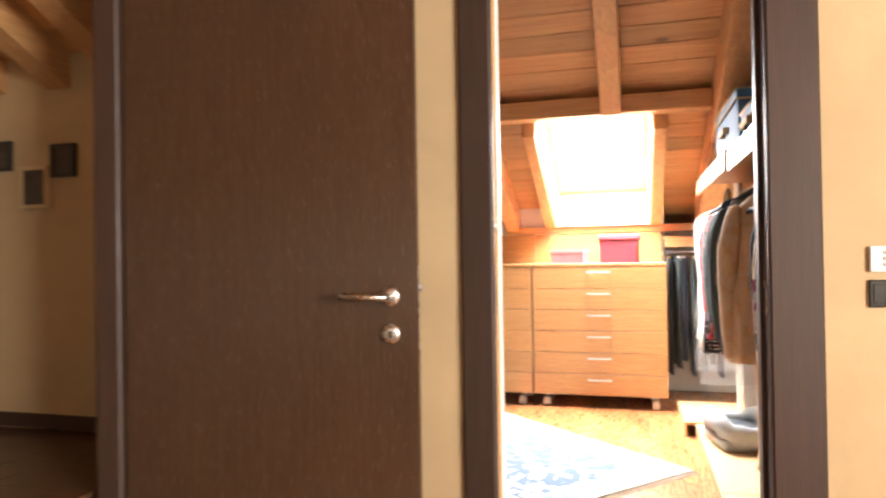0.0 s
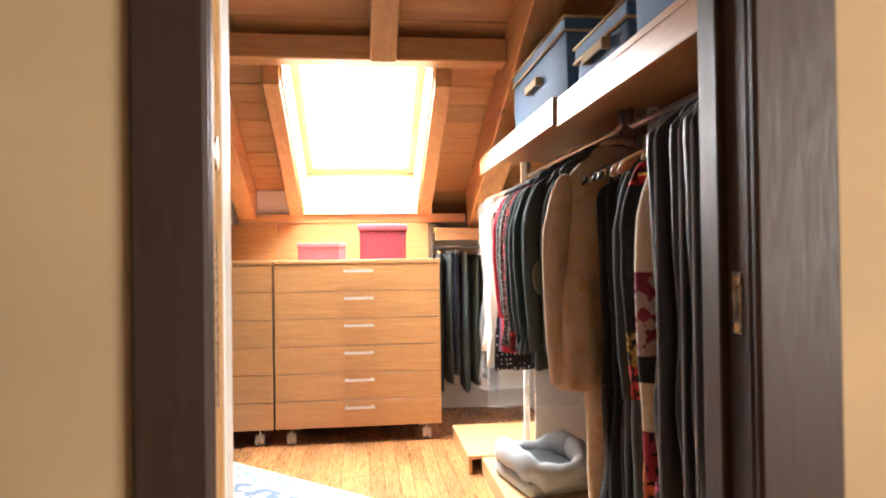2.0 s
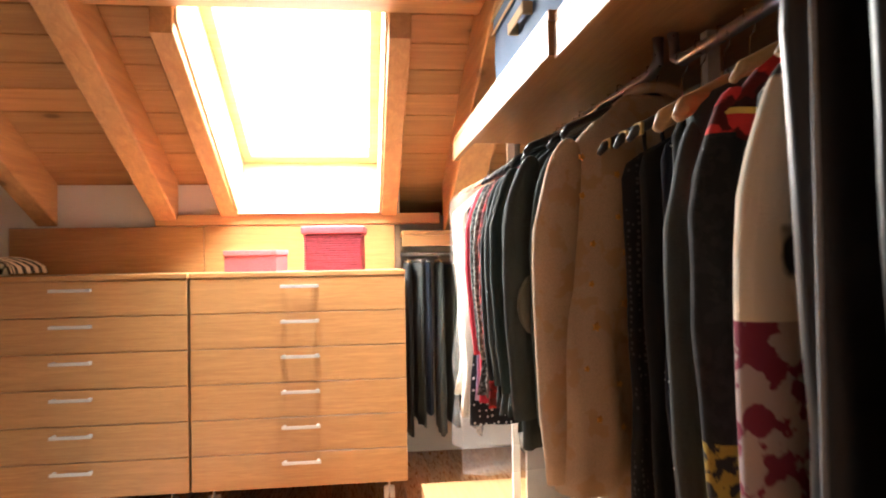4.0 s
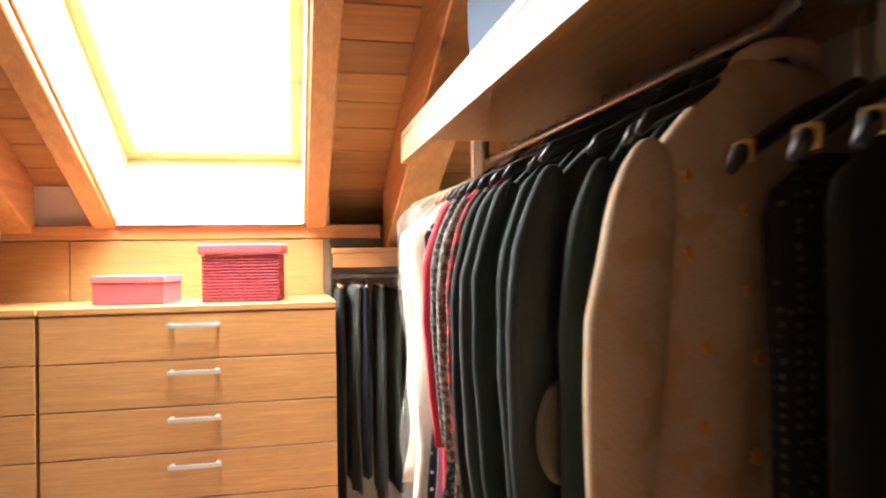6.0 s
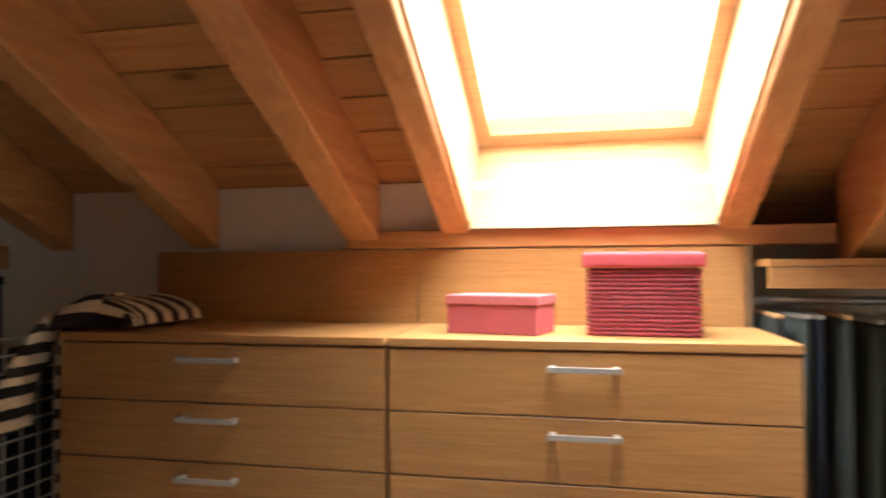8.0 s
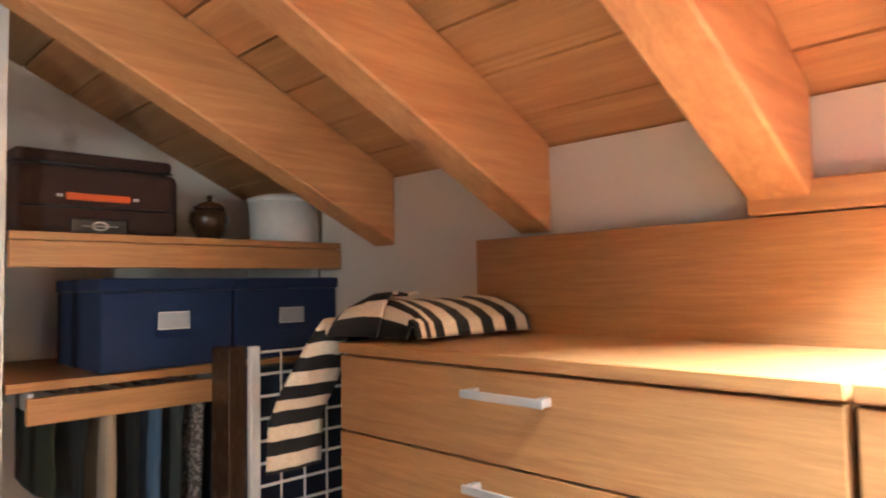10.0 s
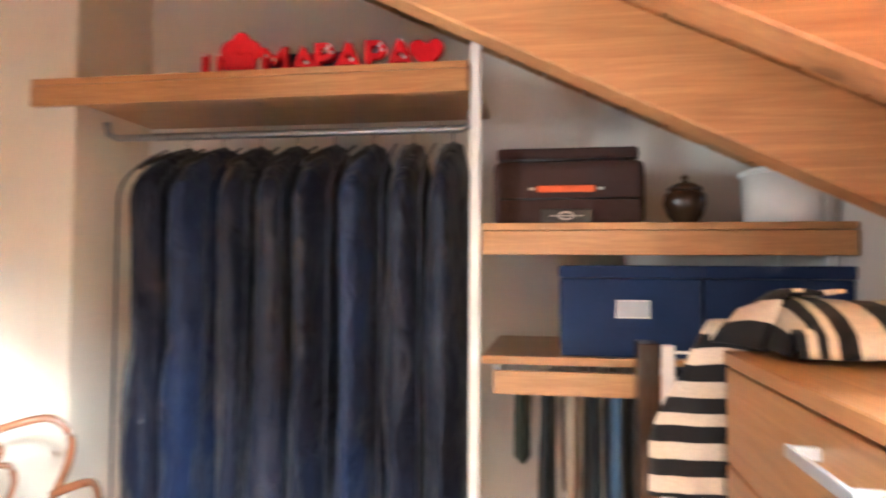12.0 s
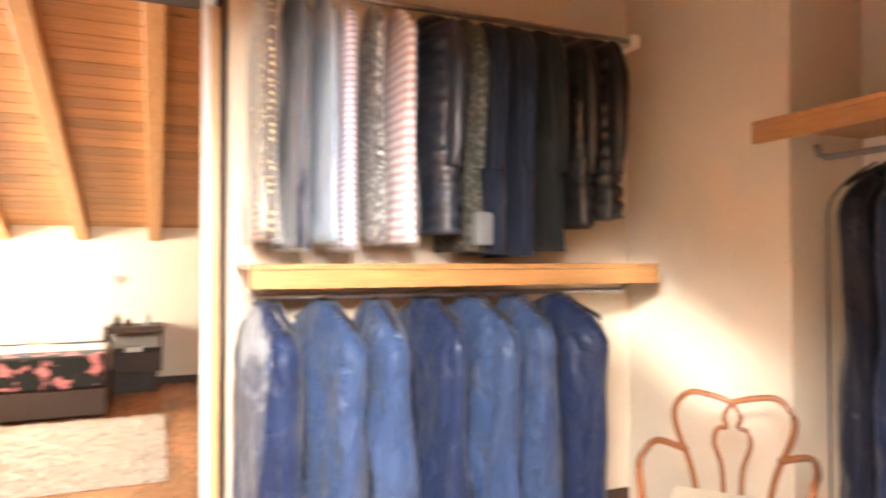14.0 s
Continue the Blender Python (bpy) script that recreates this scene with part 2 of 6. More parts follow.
def solid(name, bm, material, label="", category="", at=(0, 0, 0), group="", kind="", smooth=False):
    ob = part(name, bm, material, None, "", smooth)
    ob.location = at
    return tagged(ob, label=label, category=category, group=group, kind=kind)


# ---------------------------------------------------------------- structure
def wall(name, bm, mat, label):
    return solid(name, bm, mat, label, "wall", kind="structure")


def plan_wall(bm, x0, x1, y0, y1, z1=None, z0=0.0):
    """A wall whose head follows the roof."""
    if z1 is not None:
        return add_box(bm, x0, x1, y0, y1, z0, z1)
    f = roof if (y0 + y1) / 2 > RIDGE_Y else roof_south
    za, zb = f(y0) + 0.02, f(y1) + 0.02
    return add_prism(bm, [(y0, z0), (y1, z0), (y1, zb), (y0, za)], "x", x0, x1)


DOOR_L, DOOR_R, DOOR_TOP = 0.315, 1.085, 2.30
NICHE_X, NICHE_Y = 0.96, 5.25

wall("wall_north", add_box(plan_wall(bmesh.new(), ROOM_W - 0.12, NICHE_X, ROOM_N, ROOM_N + 0.4, 1.50),
     NICHE_X, ROOM_E + 0.15, NICHE_Y, NICHE_Y + 0.15, 0, 1.36), WALL_IN, "low off-white plastered knee wall under the roof slope")
wall("wall_west", plan_wall(bmesh.new(), ROOM_W - 0.12, ROOM_W, STEP_Y, ROOM_N), WALL_IN, "off-white plastered side wall behind the shelves")
wall("wall_east", plan_wall(bmesh.new(), ROOM_E, ROOM_E + 0.15, 1.50, NICHE_Y), WALL_IN, "off-white plastered side wall behind the clothes rail")
bm = bmesh.new()
plan_wall(bm, ROOM_W - 0.12, -1.7795, STEP_Y - 0.12, STEP_Y - 0.001)
plan_wall(bm, -1.90, -1.78, ROOM_S, STEP_Y - 0.121)
wall("wall_step", bm, WALL, "cream plastered wall that steps forward in the corner")
bm = bmesh.new()
plan_wall(bm, -1.90, DOOR_L - 0.10, 1.562, ROOM_S)
plan_wall(bm, DOOR_R + 0.10, ROOM_E, 1.562, ROOM_S)
add_box(bm, DOOR_L - 0.10, DOOR_R + 0.10, 1.562, ROOM_S, DOOR_TOP + 0.09, roof(ROOM_S))
wall("wall_south_inner", bm, WALL, "cream plastered inner face of the sliding door wall")
bm = bmesh.new()
for x0, x1, z0 in ((-4.6, DOOR_L - 0.10, 0), (DOOR_R + 0.10, 3.6, 0), (DOOR_L - 0.10, DOOR_R + 0.10, DOOR_TOP + 0.09)):
    add_prism(bm, [(1.50, z0), (1.558, z0), (1.558, roof_south(1.5)), (1.50, roof_south(1.5))], "x", x0, x1)
wall("wall_south_outer", bm, WALL_HALL, "warm mottled plaster wall on the bedroom side")
bm = bmesh.new()
plan_wall(bm, -4.75, -4.6, BED_S - 0.15, 1.5)
wall("wall_bedroom_west", bm, WALL_HALL, "warm plastered bedroom side wall")
# side wall out of view, its opening assumed for the added lamp
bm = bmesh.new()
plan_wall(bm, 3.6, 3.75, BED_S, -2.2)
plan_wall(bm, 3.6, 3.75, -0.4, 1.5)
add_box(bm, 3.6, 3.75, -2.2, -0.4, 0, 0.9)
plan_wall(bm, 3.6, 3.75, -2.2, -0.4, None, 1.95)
wall("wall_bedroom_east", bm, WALL_HALL, "warm plastered bedroom side wall with an assumed window opening")
wall("wall_bedroom_south", add_box(bmesh.new(), -4.75, 3.75, BED_S - 0.15, BED_S, 0, 1.62), WALL, "cream plastered bedroom wall under the roof")

# floor: a base and separate strips near the walk
floor = solid("floor", add_box(bmesh.new(), -4.75, 3.75, BED_S - 0.15, NICHE_Y + 0.15, -0.12, -0.012), DARK_VOID, "strip parquet floor in reddish varnished wood", "floor", kind="structure")

# roof boards, one mesh for each slope
SKY_X0, SKY_X1 = 0.145, 0.854
SKY_Y0, SKY_Y1 = 3.75, 4.85


def slope_boards(name, lo_y, hi_y, height, skip, pitch, label):
    bm = bmesh.new()
    y, i = lo_y, 0
    rnd = random.Random(5)
    while y < hi_y - 0.005:
        y2 = min(y + pitch, hi_y)
        a, b = y + 0.004, y2 - 0.003
        xs = [-4.8, 3.8]
        cuts = [-4.8, rnd.uniform(-2.2, 0.0), rnd.uniform(1.2, 2.4), 3.8]
        for x0, x1 in zip(cuts, cuts[1:]):
            spans = [(x0 + 0.001, x1 - 0.001)]
            if skip and y2 > skip[2] and y < skip[3]:
                spans = []
                if x0 < skip[0]:
                    spans.append((x0 + 0.001, min(x1, skip[0])))
                if x1 > skip[1]:
                    spans.append((max(x0, skip[1]), x1 - 0.001))
            for s0, s1 in spans:
                add_prism(bm, [(a, height(a)), (b, height(b)), (b, height(b) + 0.03), (a, height(a) + 0.03)], "x", s0, s1)
        y = y2
    return solid(name, bm, PINE_BOARD, label, "ceiling", kind="structure")


slope_boards("ceiling_north", RIDGE_Y, NICHE_Y + 0.15, roof, (SKY_X0 - 0.05, SKY_X1 + 0.05, SKY_Y0, SKY_Y1 + 0.2), 0.136, "sloping ceiling of orange pine boards")
slope_boards("ceiling_south", BED_S - 0.15, RIDGE_Y, roof_south, None, 0.136, "sloping bedroom ceiling of orange pine boards")
# the outer skin keeps daylight out, open over the skylight
bm = bmesh.new()
for x0, x1, y0, y1 in ((-4.9, SKY_X0 - 0.05, RIDGE_Y, 5.5), (SKY_X1 + 0.05, 3.9, RIDGE_Y, 5.5), (SKY_X0 - 0.05, SKY_X1 + 0.05, RIDGE_Y, SKY_Y0 - 0.03), (SKY_X0 - 0.05, SKY_X1 + 0.05, 5.16, 5.5)):
    add_prism(bm, [(y0, roof(y0) + 0.034), (y1, roof(y1) + 0.034), (y1, roof(y1) + 0.2), (y0, roof(y0) + 0.2)], "x", x0, x1)
add_prism(bm, [(BED_S - 0.3, roof_south(BED_S - 0.3) + 0.034), (RIDGE_Y, RIDGE_Z + 0.034), (RIDGE_Y, RIDGE_Z + 0.2), (BED_S - 0.3, roof_south(BED_S - 0.3) + 0.2)], "x", -4.9, 3.9)
solid("roof_shell", bm, DARK_VOID, "closed roof build-up over the boards", "roof", kind="structure")
bm = bmesh.new()
add_box(bm, -4.9, -4.76, BED_S - 0.4, 5.5, -0.1, 3.6)
add_box(bm, 3.76, 3.9, BED_S - 0.4, -2.2, -0.1, 3.6)
add_box(bm, 3.76, 3.9, -0.4, 5.5, -0.1, 3.6)
add_box(bm, 3.76, 3.9, -2.2, -0.4, -0.1, 0.9)
add_box(bm, 3.76, 3.9, -2.2, -0.4, 1.95, 3.6)
add_box(bm, -4.9, 3.9, 5.42, 5.5, -0.1, 1.5)
add_box(bm, -4.76, 3.76, BED_S - 0.4, BED_S - 0.16, -0.1, 1.7)
solid("outer_walls", bm, WALL_HALL, "plain outer walls that close the house", "wall", kind="structure")


# ---------------------------------------------------------------- roof timbers
def rafter(x0, x1, y0, y1, depth=0.2, f=roof, sgn=1, name="rafter", mat=PINE_Y, drop=None):
    """A sloping beam whose underside hangs below the boards."""
    bm = bmesh.new()
    z = (lambda y: f(y) - 0.002)
    poly = [(y0, z(y0) - depth), (y1, z(y1) - depth), (y1, z(y1)), (y0, z(y0))]
    add_prism(bm, poly, "x", x0, x1)
    bmesh.ops.bevel(bm, geom=[e for e in bm.edges if abs(e.verts[0].co.x - e.verts[1].co.x) < 1e-5], offset=0.005, segments=1, affect="EDGES")
    return solid(name, bm, mat, "planed orange pine rafter with dark knots under the ceiling boards", "beam", group="rafters under the roof")


B = 0.212

rafter(-1.41, -1.31, ROOM_S + 0.005, 4.925, B)
rafter(-0.835, -0.735, ROOM_S + 0.005, 4.925, B)
rafter(-0.265, -0.155, ROOM_S + 0.005, 4.905, B)
rafter(1.19, 1.33, ROOM_S + 0.005, 4.95, B + 0.08)
rafter(0.555, 0.675, ROOM_S + 0.005, 3.612, B - 0.03)
rafter(SKY_X0 - 0.09, SKY_X0 - 0.008, 3.742, 4.88, B - 0.015, name="trimmer")
rafter(SKY_X1 + 0.008, SKY_X1 + 0.09, 3.742, 4.88, B - 0.015, name="trimmer")
for i in range(11):
    x = -3.52 + i * 0.66
    rafter(x, x + 0.12, BED_S + 0.003, 1.495, 0.14, roof_south)
bm = add_box(bmesh.new(), -0.153, 1.188, 3.615, 3.738, 1.965, roof(3.738) - 0.003, 0.006)
solid("header_beam", bm, PINE_X, "orange pine cross beam above the skylight", "beam")
bm = add_box(bmesh.new(), -0.265, 1.17, 4.882, 4.929, 1.288, 1.345, 0.004)
solid("sill_beam", bm, PINE_X, "slim pine plate along the foot of the skylight rafters", "beam")

# ---------------------------------------------------------------- skylight
GLASS_M, gnt, gb = base_mat("skylight glass", 0.02)
gb.inputs["Transmission Weight"].default_value = 1.0
gb.inputs["IOR"].default_value = 1.45
sky_win = thing("skylight", (0, 0, 0), "pine-framed roof skylight, bright white lamp for the sky behind its pane", "window")
sky_win["kind"] = "structure"
TH = math.atan(SLOPE)
OUT = 0.165                       # how far the sash lies above the boards


def up(y, d=0.0):
    return roof(y) + d


def sash_bar(name, x0, x1, y0, y1, d0, d1, mat=PINE_PALE):
    bm = add_prism(bmesh.new(), [(y0, roof(y0) + d0), (y1, roof(y1) + d0), (y1, roof(y1) + d1), (y0, roof(y0) + d1)], "x", x0, x1)
    return part(name, bm, mat, sky_win)


Y_LO, Y_HI = 5.03, 3.77
sash_bar("frame_side", SKY_X0 + 0.004, SKY_X0 + 0.05, Y_HI, Y_LO, OUT, OUT + 0.06)
sash_bar("frame_side", SKY_X1 - 0.05, SKY_X1 - 0.004, Y_HI, Y_LO, OUT, OUT + 0.06)
sash_bar("frame_bottom", SKY_X0 + 0.05, SKY_X1 - 0.05, Y_LO - 0.055, Y_LO, OUT, OUT + 0.06)
sash_bar("frame_top", SKY_X0 + 0.05, SKY_X1 - 0.05, Y_HI, Y_HI + 0.09, OUT - 0.02, OUT + 0.06)
sash_bar("pane", SKY_X0 + 0.052, SKY_X1 - 0.052, Y_HI + 0.092, Y_LO - 0.057, OUT + 0.052, OUT + 0.058, GLASS_M).visible_shadow = False
# lining of the shaft
for x0, x1 in ((SKY_X0 - 0.006, SKY_X0 + 0.003), (SKY_X1 - 0.003, SKY_X1 + 0.006)):
    bm = add_prism(bmesh.new(), [(3.75, roof(3.75) - 0.15), (4.85, roof(4.85) - 0.19), (5.06, roof(5.06) + OUT + 0.02), (3.75, roof(3.75) + OUT + 0.02)], "x", x0, x1)
    part("lining_side", bm, PINE_PALE, sky_win)
n = 3
for i in range(n):
    ya, yb = 4.852 + (5.03 - 4.852) * (0, 0.56, 0.78)[i], 4.852 + (5.03 - 4.852) * (0.55, 0.77, 1.0)[i]
    za, zb = 1.346 + (1.63 - 1.346) * (0, 0.56, 0.78)[i], 1.346 + (1.63 - 1.346) * (0.55, 0.77, 1.0)[i]
    part("lining_board", add_prism(bmesh.new(), [(ya, za), (yb, zb), (yb + 0.012, zb), (ya + 0.012, za)], "x", SKY_X0 + 0.004, SKY_X1 - 0.004), PINE_PALE, sky_win)
part("lining_top", add_box(bmesh.new(), SKY_X0 - 0.10, SKY_X1 + 0.10, 3.7405, 3.7485, roof(3.745) - 0.08, roof(3.745) + 0.15), PINE_PALE, sky_win)

# ---------------------------------------------------------------- sliding door and its casing
door = thing("door_1", (0, 1.5, 0), "brown wooden casing of the open sliding door to the dressing room", "door")
door["kind"] = "structure"
for side, x0, x1 in (("l", DOOR_L - 0.10, DOOR_L), ("r", DOOR_R, DOOR_R + 0.135)):
    part("casing", add_box(bmesh.new(), x0, x1, -0.02, -0.001, 0, DOOR_TOP + 0.1, 0.006), WALNUT, door)
part("casing_head", add_box(bmesh.new(), DOOR_L, DOOR_R, -0.02, -0.001, DOOR_TOP, DOOR_TOP + 0.1, 0.006), WALNUT, door)
part("jamb", add_box(bmesh.new(), DOOR_R, DOOR_R + 0.03, 0.0, 0.062, 0, DOOR_TOP, 0.003), WALNUT, door)
part("jamb", add_box(bmesh.new(), DOOR_R - 0.012, DOOR_R + 0.03, 0.064, 0.122, 0, DOOR_TOP, 0.003), WALNUT, door)
part("jamb", add_box(bmesh.new(), DOOR_L - 0.03, DOOR_L, 0.0, 0.018, 0, DOOR_TOP, 0.003), WALNUT, door)
part("jamb", add_box(bmesh.new(), DOOR_L - 0.03, DOOR_L, 0.082, 0.135, 0, DOOR_TOP, 0.003), WHITE_METAL, door, "cream painted inner jamb")
part("jamb_head", add_box(bmesh.new(), DOOR_L, DOOR_R, 0.0, 0.122, DOOR_TOP, DOOR_TOP + 0.03), WALNUT, door)
part("brush_seal", add_box(bmesh.new(), DOOR_L - 0.012, DOOR_L - 0.002, 0.019, 0.031, 0, DOOR_TOP), CHERRY_PALE, door, "tan fibre brush seal")
part("brush_seal", add_box(bmesh.new(), DOOR_L - 0.012, DOOR_L - 0.002, 0.069, 0.081, 0, DOOR_TOP), CHERRY_PALE, door, "tan fibre brush seal")
leaf_edge = part("sliding_leaf", add_box(bmesh.new(), DOOR_L - 0.07, DOOR_L - 0.006, 0.033, 0.067, 0.005, DOOR_TOP - 0.005, 0.002), CHERRY_PALE, door, "light wooden edge of the sliding leaf")
bm = bmesh.new()
add_lathe(bm, [(0.014, 0), (0.017, 0.003), (0.009, 0.004)], 20)
bmesh.ops.scale(bm, vec=(1.6, 0.85, 1), verts=bm.verts)
bmesh.ops.rotate(bm, matrix=Matrix.Rotation(radians(90), 3, "Y"), verts=bm.verts)
part("edge_pull", bm, STEEL, leaf_edge, "oval steel pull with a dark slot", True)
leaf_edge.children[0].location = (DOOR_L - 0.0055, 0.05, 1.22)
part("edge_plate", add_box(bmesh.new(), DOOR_L - 0.0058, DOOR_L - 0.004, 0.042, 0.058, 0.86, 1.10, 0.001), STEEL, leaf_edge, "narrow steel lock plate")
part("strike_plate", add_box(bmesh.new(), DOOR_R - 0.0025, DOOR_R - 0.0005, 0.022, 0.044, 0.945, 1.04, 0.001), STEEL, door, "small steel strike plate")
part("strike_slot", add_box(bmesh.new(), DOOR_R - 0.004, DOOR_R - 0.0027, 0.029, 0.037, 0.965, 1.02), DARK_VOID, door)
for x0, x1, y0, y1 in ((-1.75, DOOR_L - 0.105, 1.486, 1.499), (DOOR_R + 0.14, 3.59, 1.486, 1.499), (-1.77, DOOR_L - 0.11, ROOM_S + 0.001, ROOM_S + 0.013), (-2.19, -1.78, STEP_Y + 0.001, STEP_Y + 0.013)):
    solid("baseboard", add_box(bmesh.new(), x0, x1, y0, y1, 0.0, 0.075, 0.003), WALNUT, "brown wooden skirting board", "skirting board", kind="structure")
for x0, x1 in ((-4.59, 3.59),):
    solid("baseboard", add_box(bmesh.new(), x0, x1, BED_S + 0.001, BED_S + 0.014, 0.0, 0.075, 0.003), WALNUT, "brown wooden skirting board", "skirting board", kind="structure")

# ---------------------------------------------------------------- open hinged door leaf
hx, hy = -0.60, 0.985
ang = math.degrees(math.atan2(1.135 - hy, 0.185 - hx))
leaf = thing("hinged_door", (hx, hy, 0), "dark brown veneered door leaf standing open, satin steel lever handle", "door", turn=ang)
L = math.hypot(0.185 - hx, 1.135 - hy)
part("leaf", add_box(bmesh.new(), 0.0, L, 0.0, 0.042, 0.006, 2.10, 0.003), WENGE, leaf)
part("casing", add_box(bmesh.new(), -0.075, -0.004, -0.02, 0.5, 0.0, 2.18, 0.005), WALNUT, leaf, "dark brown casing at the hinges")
kx = L - 0.072


def rosette(parent, z, name):
    bm = add_lathe(bmesh.new(), [(0.024, 0), (0.0255, 0.003), (0.0245, 0.008), (0.012, 0.009)], 28)
    bmesh.ops.rotate(bm, matrix=Matrix.Rotation(radians(90), 3, "X"), verts=bm.verts)
    bmesh.ops.translate(bm, vec=(kx, -0.0003, z), verts=bm.verts)
    return part(name, bm, STEEL, parent, "round satin steel rosette", True)


hz, kz = 1.023, 0.925
rosette(leaf, hz, "rosette")
rosette(leaf, kz, "key_rosette")
part("keyhole", add_box(bmesh.new(), kx - 0.003, kx + 0.003, -0.0115, -0.0092, kz - 0.011, kz + 0.009, 0.001), DARK_VOID, leaf)
bm = add_tube(bmesh.new(), [(kx, -0.006, hz), (kx, -0.045, hz), (kx - 0.012, -0.058, hz), (kx - 0.05, -0.062, hz + 0.001), (kx - 0.125, -0.060, hz + 0.006)], [0.0085, 0.0085, 0.009, 0.009, 0.007], 12)
part("lever", bm, STEEL, leaf, "satin steel lever handle", True)
part("lock_plate", add_box(bmesh.new(), L - 0.0005, L + 0.0015, 0.012, 0.032, 0.88, 1.10, 0.001), STEEL, leaf, "narrow steel lock plate")
part("latch", add_box(bmesh.new(), L + 0.0015, L + 0.011, 0.014, 0.030, 1.035, 1.058, 0.002), STEEL, leaf, "steel latch tongue")

# raised floor and low pine eave beyond the hinged door, fitted to camera view
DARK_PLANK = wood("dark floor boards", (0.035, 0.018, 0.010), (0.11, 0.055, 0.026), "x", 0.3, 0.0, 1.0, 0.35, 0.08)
# heights chosen to line up from the camera, not the hall's own
FLOOR_FIT_Z, EAVE_FIT_Z = 0.50, 1.905
landing = solid("landing", add_box(bmesh.new(), -4.55, -0.70, 0.42, 1.484, 0.0, FLOOR_FIT_Z - 0.0145), WALNUT, "hall floor of dark wooden boards, raised to fit the camera's view", "floor", kind="structure")
lr = random.Random(2)
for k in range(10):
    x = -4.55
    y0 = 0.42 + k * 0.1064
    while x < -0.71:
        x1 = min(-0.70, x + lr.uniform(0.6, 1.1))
        part("plank", add_box(bmesh.new(), x + 0.001, x1 - 0.001, y0 + 0.0005, y0 + 0.1058, -0.014 + FLOOR_FIT_Z, FLOOR_FIT_Z, 0.0008), DARK_PLANK, landing)
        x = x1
solid("baseboard", add_box(bmesh.new(), -4.55, -0.70, 1.4855, 1.4985, FLOOR_FIT_Z + 0.001, FLOOR_FIT_Z + 0.055, 0.003), WALNUT, "brown wooden skirting board", "skirting board", kind="structure")
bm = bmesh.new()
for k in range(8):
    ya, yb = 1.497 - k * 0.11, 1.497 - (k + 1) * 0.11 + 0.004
    za, zb = EAVE_FIT_Z + 0.48 * (1.497 - ya), EAVE_FIT_Z + 0.48 * (1.497 - yb)
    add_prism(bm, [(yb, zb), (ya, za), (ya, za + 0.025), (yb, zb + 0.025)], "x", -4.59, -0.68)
solid("ceiling_landing", bm, PINE_BOARD, "sloping hall ceiling of orange pine boards, lowered to fit the camera's view", "ceiling", kind="structure")
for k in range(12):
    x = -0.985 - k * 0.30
    bm = add_prism(bmesh.new(), [(0.62, EAVE_FIT_Z + 0.29), (1.495, EAVE_FIT_Z - 0.13), (1.495, EAVE_FIT_Z - 0.002), (0.62, EAVE_FIT_Z + 0.418)], "x", x - 0.10, x)
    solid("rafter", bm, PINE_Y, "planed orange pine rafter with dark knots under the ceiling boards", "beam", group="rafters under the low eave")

# switch and keypad beside the sliding door
sw = thing("light_switch", (1.371, 1.499, 1.008), "black glossy light switch on warm plaster", "light switch")
part("plate", add_box(bmesh.new(), -0.043, 0.043, -0.009, 0, -0.037, 0.037, 0.006, 2), BLACK_GLOSS, sw)
for i in range(2):
    part("rocker", add_box(bmesh.new(), -0.034 + i * 0.0345, -0.0005 + i * 0.0345, -0.0125, -0.0095, -0.025, 0.025, 0.002), BLACK_GLOSS, sw)
kp = thing("alarm_keypad", (1.373, 1.499, 1.10), "white plastic keypad with grey keys above the switch", "keypad")
part("body", add_box(bmesh.new(), -0.043, 0.043, -0.012, 0, -0.034, 0.034, 0.003), WHITE_PLASTIC, kp)
GREY_KEY = paint("grey keys", (0.33, 0.31, 0.28), 0.5)
for r in range(3):
    for c in range(3):
        part("key", add_box(bmesh.new(), -0.014 + c * 0.014, -0.003 + c * 0.014, -0.0145, -0.0123, -0.02 + r * 0.016, -0.01 + r * 0.016, 0.001), GREY_KEY, kp)

